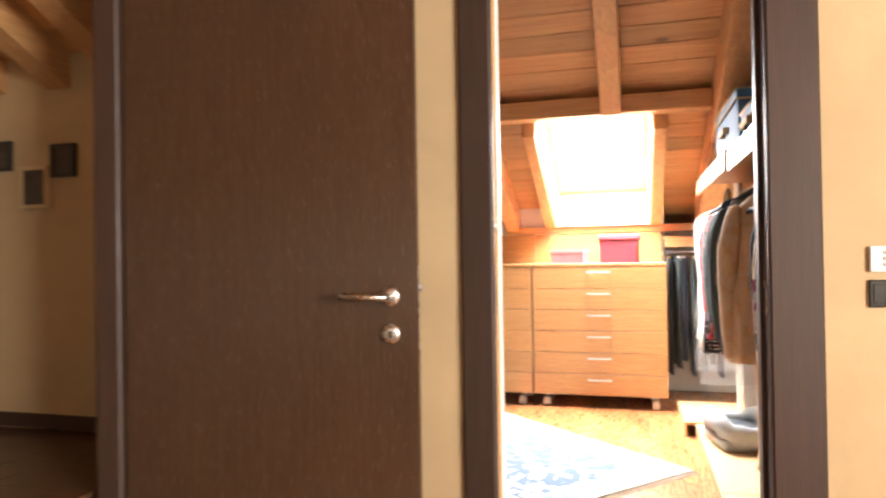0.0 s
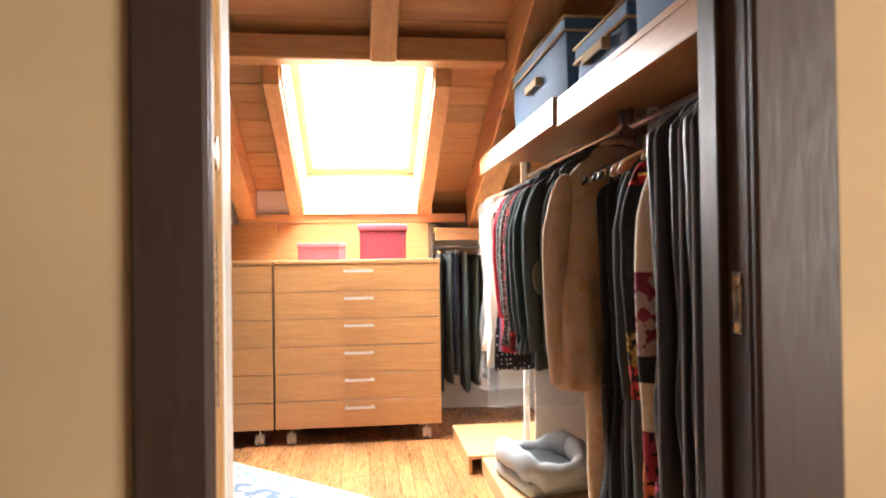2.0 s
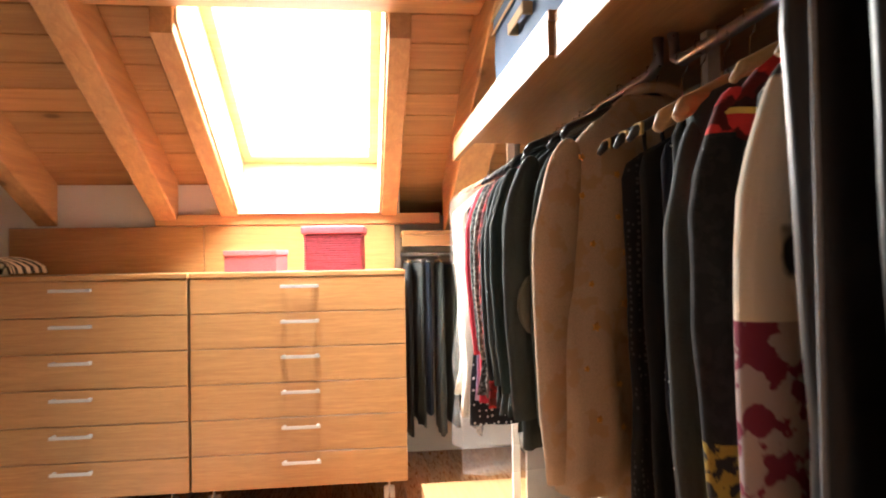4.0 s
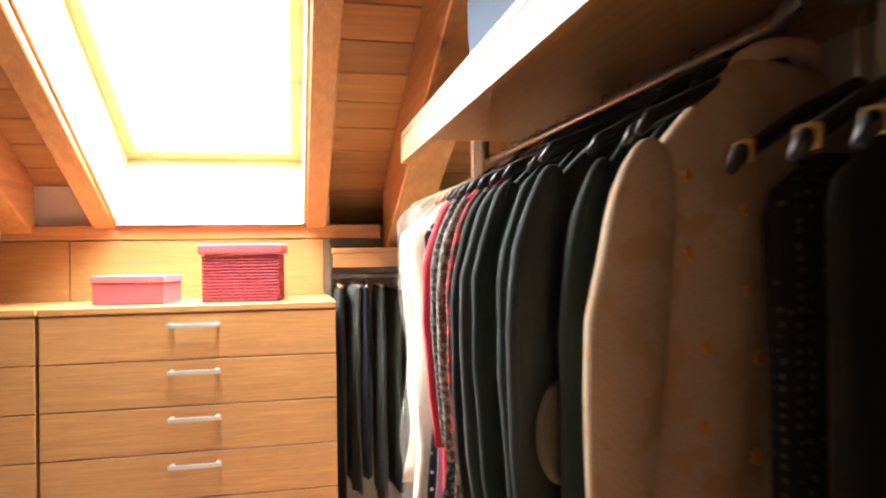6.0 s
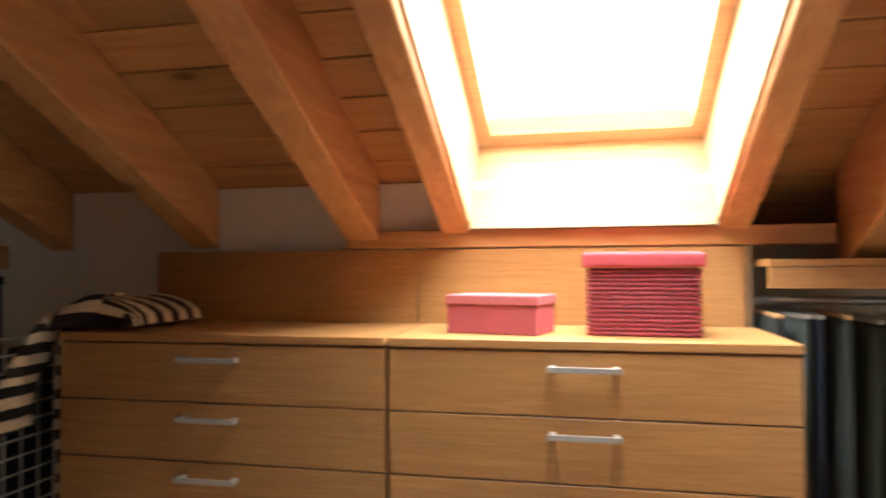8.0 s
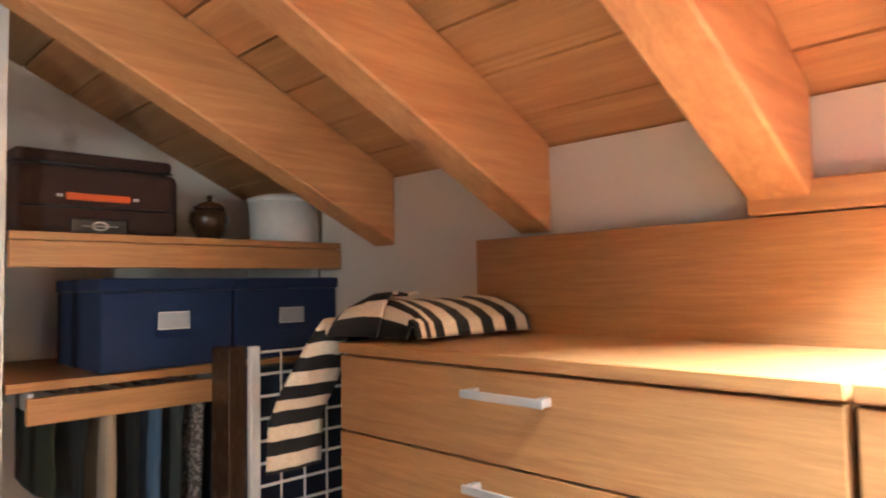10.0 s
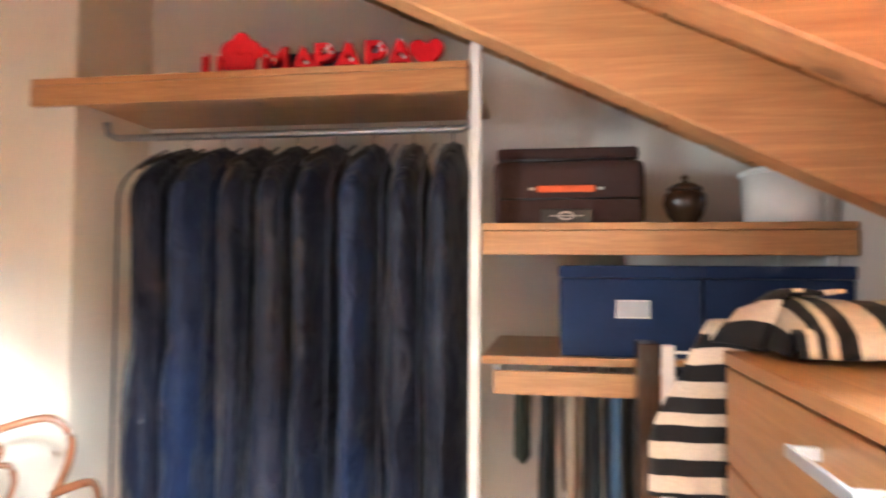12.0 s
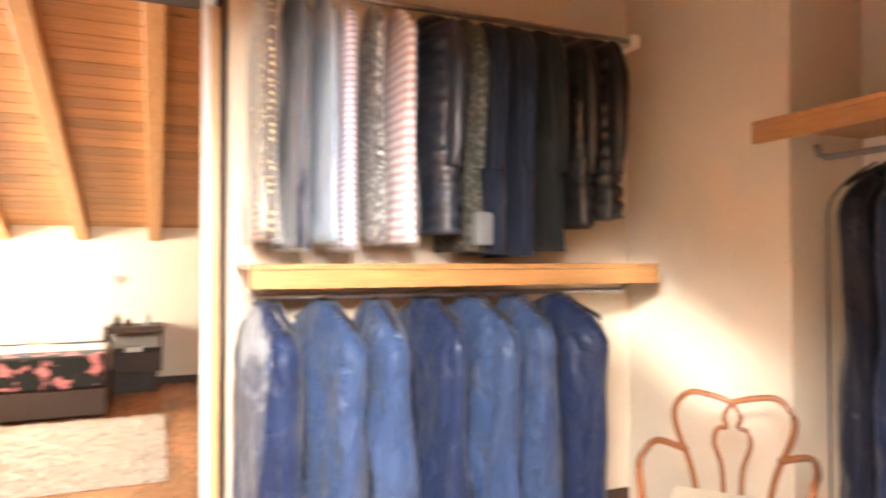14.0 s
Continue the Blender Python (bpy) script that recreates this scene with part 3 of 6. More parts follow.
# ---------------------------------------------------------------- chests of drawers
def chest(name, x0, x1, label, hx0, hx1, top=1.055):
    y0, y1 = 4.452, 4.872
    c = thing(name, ((x0 + x1) / 2, (y0 + y1) / 2, 0), label, "chest of drawers", "chests of drawers under the skylight")
    w, d = (x1 - x0) / 2, (y1 - y0) / 2
    part("top", add_box(bmesh.new(), -w, w, -d - 0.004, d, top - 0.022, top, 0.002), CHERRY, c)
    part("carcass", add_box(bmesh.new(), -w + 0.002, w - 0.002, -d + 0.02, d, 0.093, top - 0.0225), CHERRY, c)
    n, z0, z1 = 6, 0.095, top - 0.025
    h = (z1 - z0) / n
    hm = (hx0 + hx1) / 2 - (x0 + x1) / 2
    hw = (hx1 - hx0) / 2
    for i in range(n):
        za, zb = z0 + i * h + 0.002, z0 + (i + 1) * h - 0.002
        f = part("drawer_front", add_box(bmesh.new(), -w + 0.002, w - 0.002, -d, -d + 0.0195, za, zb, 0.0015), CHERRY, c)
        zh = zb - 0.038 * h / 0.155
        part("handle", box_bm(hm - hw, hm + hw, -d - 0.033, -d - 0.027, zh - 0.007, zh + 0.007, bevel=0.002, segs=2), SILVER, f, "satin silver bar handle")
        for s in (-1, 1):
            part("handle_post", box_bm(hm + s * (hw - 0.012) - 0.006, hm + s * (hw - 0.012) + 0.006, -d - 0.027, -d - 0.0005, zh - 0.007, zh + 0.007, bevel=0.001), SILVER, f)
    for sx in (-1, 1):
        for sy in (-1, 1):
            bm = bmesh.new()
            xw = sx * (w - 0.085)
            yw = sy * (d - 0.06)
            add_tube(bm, [(xw - 0.024, yw, 0.031), (xw - 0.003, yw, 0.031)], 0.031, 18)
            add_tube(bm, [(xw + 0.003, yw, 0.031), (xw + 0.024, yw, 0.031)], 0.031, 18)
            wheel = part("castor", bm, WHITE_PLASTIC, c, "white twin-wheel castor", False)
            part("castor_fork", add_box(bmesh.new(), xw - 0.0025, xw + 0.0025, yw - 0.014, yw + 0.014, 0.03, 0.0925), SILVER, wheel)
    return c


chest("chest_of_drawers", 0.004, 0.954, "cherry-veneered six-drawer chest on white castors with silver bar handles", 0.397, 0.566)
chest("chest_of_drawers", -0.945, -0.004, "cherry-veneered six-drawer chest on white castors, a striped shirt on its top", -0.567, -0.396)
bp = solid("back_panel", add_box(bmesh.new(), -0.945, -0.030, 4.882, 4.902, 0.09, 1.284, 0.0015), CHERRY, "cherry-veneered back panel standing behind the chest of drawers", "panel", group="back panels behind the chests")
solid("back_panel", add_box(bmesh.new(), -0.027, 0.93, 4.882, 4.902, 0.09, 1.284, 0.0015), CHERRY, "cherry-veneered back panel standing behind the chest of drawers", "panel", group="back panels behind the chests")
for x0, x1 in ((-0.945, -0.03), (-0.027, 0.93)):
    solid("panel_foot", add_box(bmesh.new(), x0 + 0.05, x1 - 0.05, 4.884, 4.900, 0.0, 0.0895), DARK_VOID, "dark support strip under the back panel", "strip")

# pink box and wicker basket
PINK = cloth("dusty pink card", (0.44, 0.10, 0.125), scale=160, rough=0.7, sheen=0.0, relief=0.1)
PINK_LID = cloth("lighter pink card", (0.54, 0.16, 0.185), scale=160, rough=0.65, sheen=0.0, relief=0.1)
pb = thing("gift_box", (0.265, 4.64, 1.0555), "low dusty pink cardboard box with a lid on the chest", "box", turn=-14)
part("body", add_box(bmesh.new(), -0.125, 0.125, -0.075, 0.075, 0, 0.075, 0.002), PINK, pb)
part("lid", add_box(bmesh.new(), -0.129, 0.129, -0.079, 0.079, 0.0755, 0.100, 0.002), PINK_LID, pb, "lighter pink lid")
WICK = paint("crimson painted wicker", (0.42, 0.045, 0.085), 0.45, 0.0, 0.45, 40)
WICK_D = paint("dark crimson inside", (0.10, 0.012, 0.02), 0.8)
wb = thing("wicker_basket", (0.632, 4.655, 1.0555), "crimson woven wicker basket with a padded lid on the chest", "basket", turn=-4)
part("liner", add_box(bmesh.new(), -0.127, 0.127, -0.087, 0.087, 0.002, 0.168), WICK_D, wb)
rows, z = 15, 0.006
for i in range(rows):
    bm = bmesh.new()
    zc = z + i * 0.0111
    for side in range(4):
        half, dist = ((0.130, 0.090), (0.090, 0.130))[side % 2]
        pts = []
        n = 26 if side % 2 == 0 else 18
        for k in range(n + 1):
            t = -half + 2 * half * k / n
            wob = 0.0032 * math.cos(math.pi * (k + i))
            p = [(t, -dist - wob), (dist + wob, t), (-t, dist + wob), (-dist - wob, -t)][side]
            pts.append((p[0], p[1], zc + 0.001 * math.sin(k * 2.1 + i)))
        add_tube(bm, pts, 0.0052, 5)
    part("strand", bm, WICK, wb, "woven crimson strand", True)
bm = add_box(bmesh.new(), -0.148, 0.148, -0.106, 0.106, 0.170, 0.208, 0.012, 3)
bmesh.ops.subdivide_edges(bm, edges=bm.edges, cuts=3, use_grid_fill=True)
for v in bm.verts:
    v.co += Vector((0, 0, 0.003 * noise.noise(v.co * 22))) + v.co.normalized() * 0.004 * noise.noise(v.co * 30 + Vector((3, 1, 2)))
part("lid", bm, cloth("crimson padded fabric", (0.56, 0.09, 0.12), scale=200, rough=0.8), wb, "padded crimson fabric lid", True)


# ---------------------------------------------------------------- wall shelves
def shelf_along_y(name, xf, xb, y0, y1, zb, zt, label, group="shelves on the side walls"):
    """A board with a front edge at xf that hangs down to zb."""
    s = thing(name, ((xf + xb) / 2, (y0 + y1) / 2, zb), label, "shelf", group)
    cx, cy = (xf + xb) / 2, (y0 + y1) / 2
    sg = 1 if xf > xb else -1
    a, b = xf - cx, xb - cx
    part("board", add_box(bmesh.new(), min(a - sg * 0.02, b), max(a - sg * 0.02, b), y0 - cy, y1 - cy, zt - zb - 0.02, zt - zb, 0.001), CHERRY_Y, s)
    part("edge_strip", add_box(bmesh.new(), min(a, a - sg * 0.0195), max(a, a - sg * 0.0195), y0 - cy, y1 - cy, zt - zb - 0.0195, zt - zb, 0.0015), CHERRY_Y, s)
    part("fascia", add_box(bmesh.new(), min(a + sg * 0.0015, a - sg * 0.018), max(a + sg * 0.0015, a - sg * 0.018), y0 - cy, y1 - cy, 0, zt - zb - 0.0215, 0.0015), CHERRY_Y, s)
    return s


def shelf_along_x(name, yf, yb, x0, x1, zb, zt, label, group="shelves on the end walls"):
    cx, cy = (x0 + x1) / 2, (yf + yb) / 2
    s = thing(name, (cx, cy, zb), label, "shelf", group)
    sg = 1 if yf > yb else -1
    a, b = yf - cy, yb - cy
    part("board", add_box(bmesh.new(), x0 - cx, x1 - cx, min(a - sg * 0.02, b), max(a - sg * 0.02, b), zt - zb - 0.02, zt - zb, 0.001), CHERRY, s)
    part("edge_strip", add_box(bmesh.new(), x0 - cx, x1 - cx, min(a, a - sg * 0.0195), max(a, a - sg * 0.0195), zt - zb - 0.0195, zt - zb, 0.0015), CHERRY, s)
    part("fascia", add_box(bmesh.new(), x0 - cx, x1 - cx, min(a + sg * 0.0015, a - sg * 0.018), max(a + sg * 0.0015, a - sg * 0.018), 0, zt - zb - 0.0215, 0.0015), CHERRY, s)
    return s


shelf_along_y("wall_shelf", 1.12, 1.655, 2.640, 3.99, 1.482, 1.572, "cherry-veneered shelf over hanging clothes with canvas boxes on it")
shelf_along_y("wall_shelf", 1.13, 1.655, 1.63, 2.636, 1.474, 1.564, "long cherry-veneered shelf on the wall over garment bags")
shelf_along_y("wall_shelf", -1.575, -2.195, 2.604, 3.945, 1.677, 1.761, "cherry-veneered shelf over dark blue suit bags, red letters on it")
shelf_along_y("wall_shelf", -1.58, -2.195, 3.985, 4.92, 1.230, 1.315, "cherry-veneered shelf with a suitcase and a wooden urn on it")
shelf_along_x("wall_shelf", 2.04, 1.625, -1.62, 0.182, 1.142, 1.230, "cherry-veneered shelf between two rows of hanging clothes")
shelf_along_x("wall_shelf", 4.75, 5.245, 0.962, 1.655, 1.168, 1.246, "cherry-veneered corner shelf with camera bags on it, trousers below")
# low shelf with a pull-out trouser rack
solid("low_shelf", add_box(bmesh.new(), -2.195, -1.585, 3.985, 4.92, 0.938, 0.960, 0.0015), CHERRY_Y, "thin cherry-veneered shelf board under the blue storage boxes", "shelf", kind="")
tr = thing("trouser_rack", (-1.56, 4.3, 0.86), "pull-out trouser rack with a cherry-veneered front under the low shelf", "rack")
part("front", add_box(bmesh.new(), -0.01, 0.01, -0.28, 0.27, 0.005, 0.066, 0.0015), CHERRY_Y, tr)
for i in range(2):
    part("rail", add_box(bmesh.new(), -0.62, -0.0105, -0.275 + i * 0.53, -0.262 + i * 0.53, 0.035, 0.0765, 0.001), SILVER, tr, "grey metal runner")
for i in range(9):
    part("bar", add_tube(bmesh.new(), [(-0.58, -0.24 + i * 0.06, 0.02), (-0.0105, -0.24 + i * 0.06, 0.02)], 0.004, 6), SILVER, tr, "thin grey metal bar", True)


# ---------------------------------------------------------------- uprights and rails
def upright(x, y, z1, label="white slotted wall upright"):
    bm = add_box(bmesh.new(), -0.014, 0.014, -0.014, 0.014, 0, z1, 0.001)
    return solid("upright", bm, WHITE_METAL, label, "upright", (x, y, 0), "uprights that carry the shelves")


upright(-1.60, 3.965, 1.86)
upright(-1.72, 4.905, 1.41)
upright(1.36, 4.04, 1.64)
upright(1.47, 2.68, 1.551)


def rail(name, pts, label):
    return solid(name, add_tube(bmesh.new(), pts, 0.0125, 10), ROD_GREY, label, "clothes rail", smooth=True, group="clothes rails")


rail("clothes_rail", [(1.38, 4.005, 1.551), (1.38, 4.0, 1.50), (1.38, 3.97, 1.485), (1.38, 2.76, 1.485), (1.38, 2.73, 1.50), (1.38, 2.725, 1.551)], "grey steel clothes rail bent up at its ends, full of hangers")
rail("clothes_rail", [(1.40, 2.70, 1.551), (1.40, 2.69, 1.50), (1.40, 2.66, 1.485), (1.40, 1.63, 1.485)], "grey steel clothes rail with garment bags and dresses")
rail("clothes_rail", [(-1.80, 3.93, 1.674), (-1.80, 3.925, 1.635), (-1.80, 3.90, 1.622), (-1.80, 2.74, 1.622), (-1.80, 2.71, 1.635), (-1.80, 2.70, 1.674)], "grey steel clothes rail with dark blue suit bags")
rail("clothes_rail", [(-1.58, 1.86, 1.141), (-1.55, 1.86, 1.105), (0.13, 1.86, 1.105), (0.16, 1.86, 1.141)], "grey steel clothes rail under the shelf with blue suit bags")
rail("clothes_rail", [(-1.6, 1.86, 2.30), (0.30, 1.86, 2.30)], "grey steel clothes rail with jackets and shirts")
solid("rail_bracket", add_box(bmesh.new(), -1.66, -1.60, 1.621, 1.875, 2.27, 2.33, 0.003), WHITE_METAL, "white wall bracket of the upper clothes rail", "bracket")
solid("rail_bracket", add_box(bmesh.new(), 0.27, 0.30, 1.621, 1.875, 2.27, 2.33, 0.003), WHITE_METAL, "white wall bracket of the upper clothes rail", "bracket")


# ---------------------------------------------------------------- clothes
def lerp_table(tab, t):
    for (a, va), (b, vb) in zip(tab, tab[1:]):
        if t <= b:
            f = (t - a) / (b - a)
            f = f * f * (3 - 2 * f)
            return va + (vb - va) * f
    return tab[-1][1]


def garment_bm(half, thick, length, seed, neck=0.075, drop=0.13, hem=1.0, fold=0.35, flare=1.0, rows=24, n=36, slope=False):
    """A garment on a hanger: x across the shoulders, y through it, from the neck at z = 0 downwards."""
    bm = bmesh.new()
    rings = []
    off = Vector((seed * 7.3, seed * 3.1, 0))
    for j in range(rows + 1):
        t = j / rows
        s = t ** 1.35
        z = -length * s
        if -z < drop:
            q = -z / drop
            w = neck + (half - neck) * (q ** 0.85 if slope else math.sin(q * math.pi / 2) ** 0.9)
            d = thick * (0.55 + 0.45 * q)
        else:
            q = (-z - drop) / max(0.01, length - drop)
            w = half * (1.0 - 0.06 * math.sin(q * math.pi)) * (1 + (hem - 1) * q)
            d = thick * (1 + (flare - 1) * q)
        ring = []
        for k in range(n):
            a = 2 * math.pi * k / n
            ca, sa = math.cos(a), math.sin(a)
            px = w * math.copysign(abs(ca) ** 0.75, ca)
            py = d * math.copysign(abs(sa) ** 0.8, sa)
            amp = fold * thick * min(1.0, 0.15 + 1.2 * s)
            py += amp * noise.noise(Vector((px * 16, z * 1.6, sa)) + off) + amp * 0.5 * noise.noise(Vector((px * 42, z * 3.0, sa)) + off)
            px += 0.02 * min(1, s * 2) * noise.noise(Vector((0, z * 5, ca)) + off)
            zz = z + (0.012 * noise.noise(Vector((px * 9, 0, sa)) + off) if j == rows else 0)
            ring.append(bm.verts.new((px, py, zz)))
        rings.append(ring)
    for r, s2 in zip(rings, rings[1:]):
        for k in range(n):
            bm.faces.new((r[k], r[(k + 1) % n], s2[(k + 1) % n], s2[k]))
    bm.faces.new(rings[0][::-1])
    bm.faces.new(rings[-1])
    return bm


HANG_BLACK = paint("black hanger plastic", (0.02, 0.02, 0.022), 0.4)
HANG_WOOD = wood("pale hanger wood", (0.42, 0.26, 0.12), (0.62, 0.42, 0.22), "x", 0.35)
CHROME = paint("chromed wire", (0.75, 0.75, 0.75), 0.15, 1.0)
BUTTON = paint("dark buttons", (0.03, 0.028, 0.026), 0.3)
PIPING_M = cloth("grey piping", (0.30, 0.31, 0.33), scale=300)


def hang(name, rail_x, y, rail_z, half, thick, length, mat, label, category, seed, turn=90.0, hanger=HANG_BLACK, group="clothes on the rails", gap=0.075, sleeves=None, collar=None, lapel=None, buttons=0, span=None, clips=False, **kw):
    """A garment on its own hanger under a rail. The hook passes over the rail."""
    g = thing(name, (rail_x, y, rail_z + 0.0125), label, category, group, turn)
    part("body", garment_bm(half, thick, length, seed, **kw), mat, g, smooth=True).location = (0, 0, -gap)
    hook = [(-0.013, 0, -0.012), (-0.012, 0, 0.002), (0.0, 0, 0.0045), (0.013, 0, 0.0), (0.017, 0, -0.014), (0.012, 0, -0.03), (0.0, 0, -0.045), (0, 0, -gap - 0.005)]
    part("hook", add_tube(bmesh.new(), [(p[0], p[1], p[2]) for p in hook], 0.0018, 6), CHROME, g, "thin metal hanger hook", True)
    hh = span or half * 0.9
    hz0 = -gap if not clips else -0.115
    arm = [(-hh, 0, hz0 - 0.095), (-hh * 0.93, 0, hz0 - 0.078), (-hh * 0.5, 0, hz0 - 0.035), (0, 0, hz0 + 0.006), (hh * 0.5, 0, hz0 - 0.035), (hh * 0.93, 0, hz0 - 0.078), (hh, 0, hz0 - 0.095)]
    thick_arm = 1.7 if clips and hanger is HANG_WOOD else 1.0
    part("hanger", add_tube(bmesh.new(), arm, [v * thick_arm for v in (0.005, 0.009, 0.009, 0.011, 0.009, 0.009, 0.005)], 10), hanger, g, "curved clothes hanger", True)
    if clips:
        for s in (-1, 1):
            part("hanger_clip", add_box(bmesh.new(), s * hh * 0.90 - 0.004, s * hh * 0.90 + 0.004, -0.011, 0.011, hz0 - 0.086, hz0 - 0.064, 0.002), BRASS, g, "small brass ring on the hanger")
            part("strap", add_tube(bmesh.new(), [(s * half * 0.62, 0.006, hz0 - 0.040), (s * half * 0.60, 0.009, -gap + 0.002), (s * half * 0.58, 0.004, -gap - 0.03)], 0.004, 6), mat, g, "thin shoulder strap", True)
    if sleeves:
        for s in (-1, 1):
            bm = bmesh.new()
            pts, rad = [], []
            for t in (0, 0.008, 0.025, 0.05, 0.09, 0.14, 0.20, 0.28, 0.37, 0.5, 0.65, 0.8, 0.92, 1.0):
                cap = min(1.0, 0.08 + 0.92 * math.sqrt(min(1.0, t / 0.28) * (2 - min(1.0, t / 0.28))))
                pts.append((s * (half * (0.82 + 0.11 * min(1.0, t / 0.3) + 0.06 * math.sin(t * 3))), 0.012 * math.sin(seed + t * 2.5), -gap - (0.10 if kw.get("slope") else 0.06) - t * (sleeves + 0.02)))
                rad.append(cap * (0.052 - 0.018 * t) * (thick / 0.035) ** 0.35 * (1 + 0.05 * math.sin(t * 25 + seed)))
            add_tube(bm, pts, rad, 14)
            bmesh.ops.scale(bm, vec=(1, 0.62, 1), verts=bm.verts)
            part("sleeve", bm, mat, g, smooth=True)
    if collar:
        bm = bmesh.new()
        pts = [(0.062 * math.cos(a), 0.030 * math.sin(a), -gap + 0.004 - 0.012 * math.sin(a)) for a in [math.pi * 2 * k / 16 for k in range(17)]]
        add_tube(bm, pts, 0.012, 8)
        part("collar", bm, collar, g, smooth=True)
    if lapel:
        for s in (-1, 1):
            bm = bmesh.new()
            add_prism(bm, [(s * 0.02, -gap - 0.01), (s * 0.085, -gap - 0.05), (s * 0.10, -gap - 0.14), (s * 0.07, -gap - 0.15), (s * 0.012, -gap - 0.33)], "y", -thick - 0.006, -thick + 0.004)
            part("lapel", bm, lapel, g)
    for i in range(buttons):
        bm = add_lathe(bmesh.new(), [(0.008, 0), (0.0085, 0.002), (0.006, 0.004)], 12)
        bmesh.ops.rotate(bm, matrix=Matrix.Rotation(radians(90), 3, "X"), verts=bm.verts)
        bmesh.ops.translate(bm, vec=(0.0, -thick - 0.003, -gap - 0.30 - i * 0.10), verts=bm.verts)
        part("button", bm, BUTTON, g, smooth=True)
    return g


def seam(g, half, length, mat, y=0.0, gap=0.075, drop=0.13, neck=0.075, r=0.003):
    """Piping down the front edge of a garment bag."""
    for s in (-1, 1):
        pts = [(s * neck, y, -gap)]
        for i in range(1, 7):
            q = i / 6
            pts.append((s * (neck + (half - neck) * math.sin(q * math.pi / 2) ** 0.9 + 0.002), y, -gap - drop * q))
        pts += [(s * (half + 0.002), y, -gap - drop - (length - drop) * q) for q in (0.3, 0.6, 1.0)]
        part("piping", add_tube(bmesh.new(), pts, r, 6), mat, g, "thin grey piping", True)


WOOL_BLACK = cloth("black wool", (0.013, 0.015, 0.016))
WOOL_CHAR = cloth("charcoal wool", (0.044, 0.053, 0.052))
WOOL_GREEN = cloth("very dark grey-green wool", (0.026, 0.042, 0.038))
WOOL_NAVY = cloth("dark navy wool", (0.010, 0.016, 0.034))
COAT_BEIGE = cloth("beige felt coat", (0.60, 0.43, 0.27), (0.78, 0.36, 0.07), pattern="dots", pscale=19, thr=0.34)
CREAM = cloth("cream cotton", (0.80, 0.74, 0.63), scale=300)
RED = cloth("raspberry red cloth", (0.62, 0.035, 0.065))
RED_CHECK = cloth("dark red checked wool", (0.50, 0.03, 0.03), (0.02, 0.012, 0.012), pattern="check", pscale=7, thr=0.5)
DOT_NAVY = cloth("navy cloth with white dots", (0.015, 0.018, 0.032), (0.75, 0.75, 0.78), pattern="dots", pscale=60, thr=0.25)
DOT_BW = cloth("black cloth with white spots", (0.02, 0.02, 0.022), (0.8, 0.78, 0.75), pattern="dots", pscale=45, thr=0.35)
TWEED = cloth("brown-grey tweed", (0.10, 0.085, 0.075), (0.30, 0.26, 0.23), pattern="blotch", pscale=90, thr=0.52)
LACE = cloth("black lace", (0.012, 0.012, 0.013), (0.06, 0.06, 0.062), pattern="dots", pscale=80, thr=0.5)
PAISLEY = cloth("cream and maroon patterned cloth", (0.50, 0.42, 0.34), (0.20, 0.04, 0.07), pattern="blotch", pscale=26, thr=0.5)
ANIMAL = cloth("cream cloth with black shapes", (0.66, 0.58, 0.45), (0.02, 0.02, 0.02), pattern="blotch", pscale=11, thr=0.52)
MULTI = cloth("black cloth with orange and red bands", (0.03, 0.018, 0.016), (0.55, 0.14, 0.05), pattern="stripes", pscale=5.0, thr=0.78)
BAG_BLACK = paint("black garment bag nylon", (0.016, 0.017, 0.020), 0.42, 0.0, 0.3, 12)
BAG_BLUE = cloth("dark blue suit bag fabric", (0.010, 0.020, 0.062), scale=260, rough=0.4, sheen=0.1, crumple=0.6)
BAG_NAVY = cloth("blue-black suit bag fabric", (0.007, 0.010, 0.026), scale=260, rough=0.42, sheen=0.1, crumple=0.6)
BAG_MID = cloth("mid blue suit bag fabric", (0.029, 0.053, 0.125), scale=260, rough=0.33, sheen=0.1, crumple=0.8)
PLASTIC, pnt, pbs = base_mat("clear dry-cleaning film", 0.06)
pbs.inputs["Base Color"].default_value = (0.93, 0.95, 0.97, 1)
pbs.inputs["Alpha"].default_value = 0.12
pn = noise_node(pnt, coords(pnt, (1, 1, 1)), 22, 4)
bump(pnt, pbs, pn.outputs[0], 1.0, 0.02)

G1 = "clothes on the long rail"
R1X, R1Z = 1.38, 1.485


def film(g, half, thick, length, seed, gap=0.075):
    part("film", garment_bm(half + 0.012, thick + 0.012, length, seed, fold=0.9), PLASTIC, g, "crumpled clear plastic cover", True).location = (0, 0, -gap + 0.004)


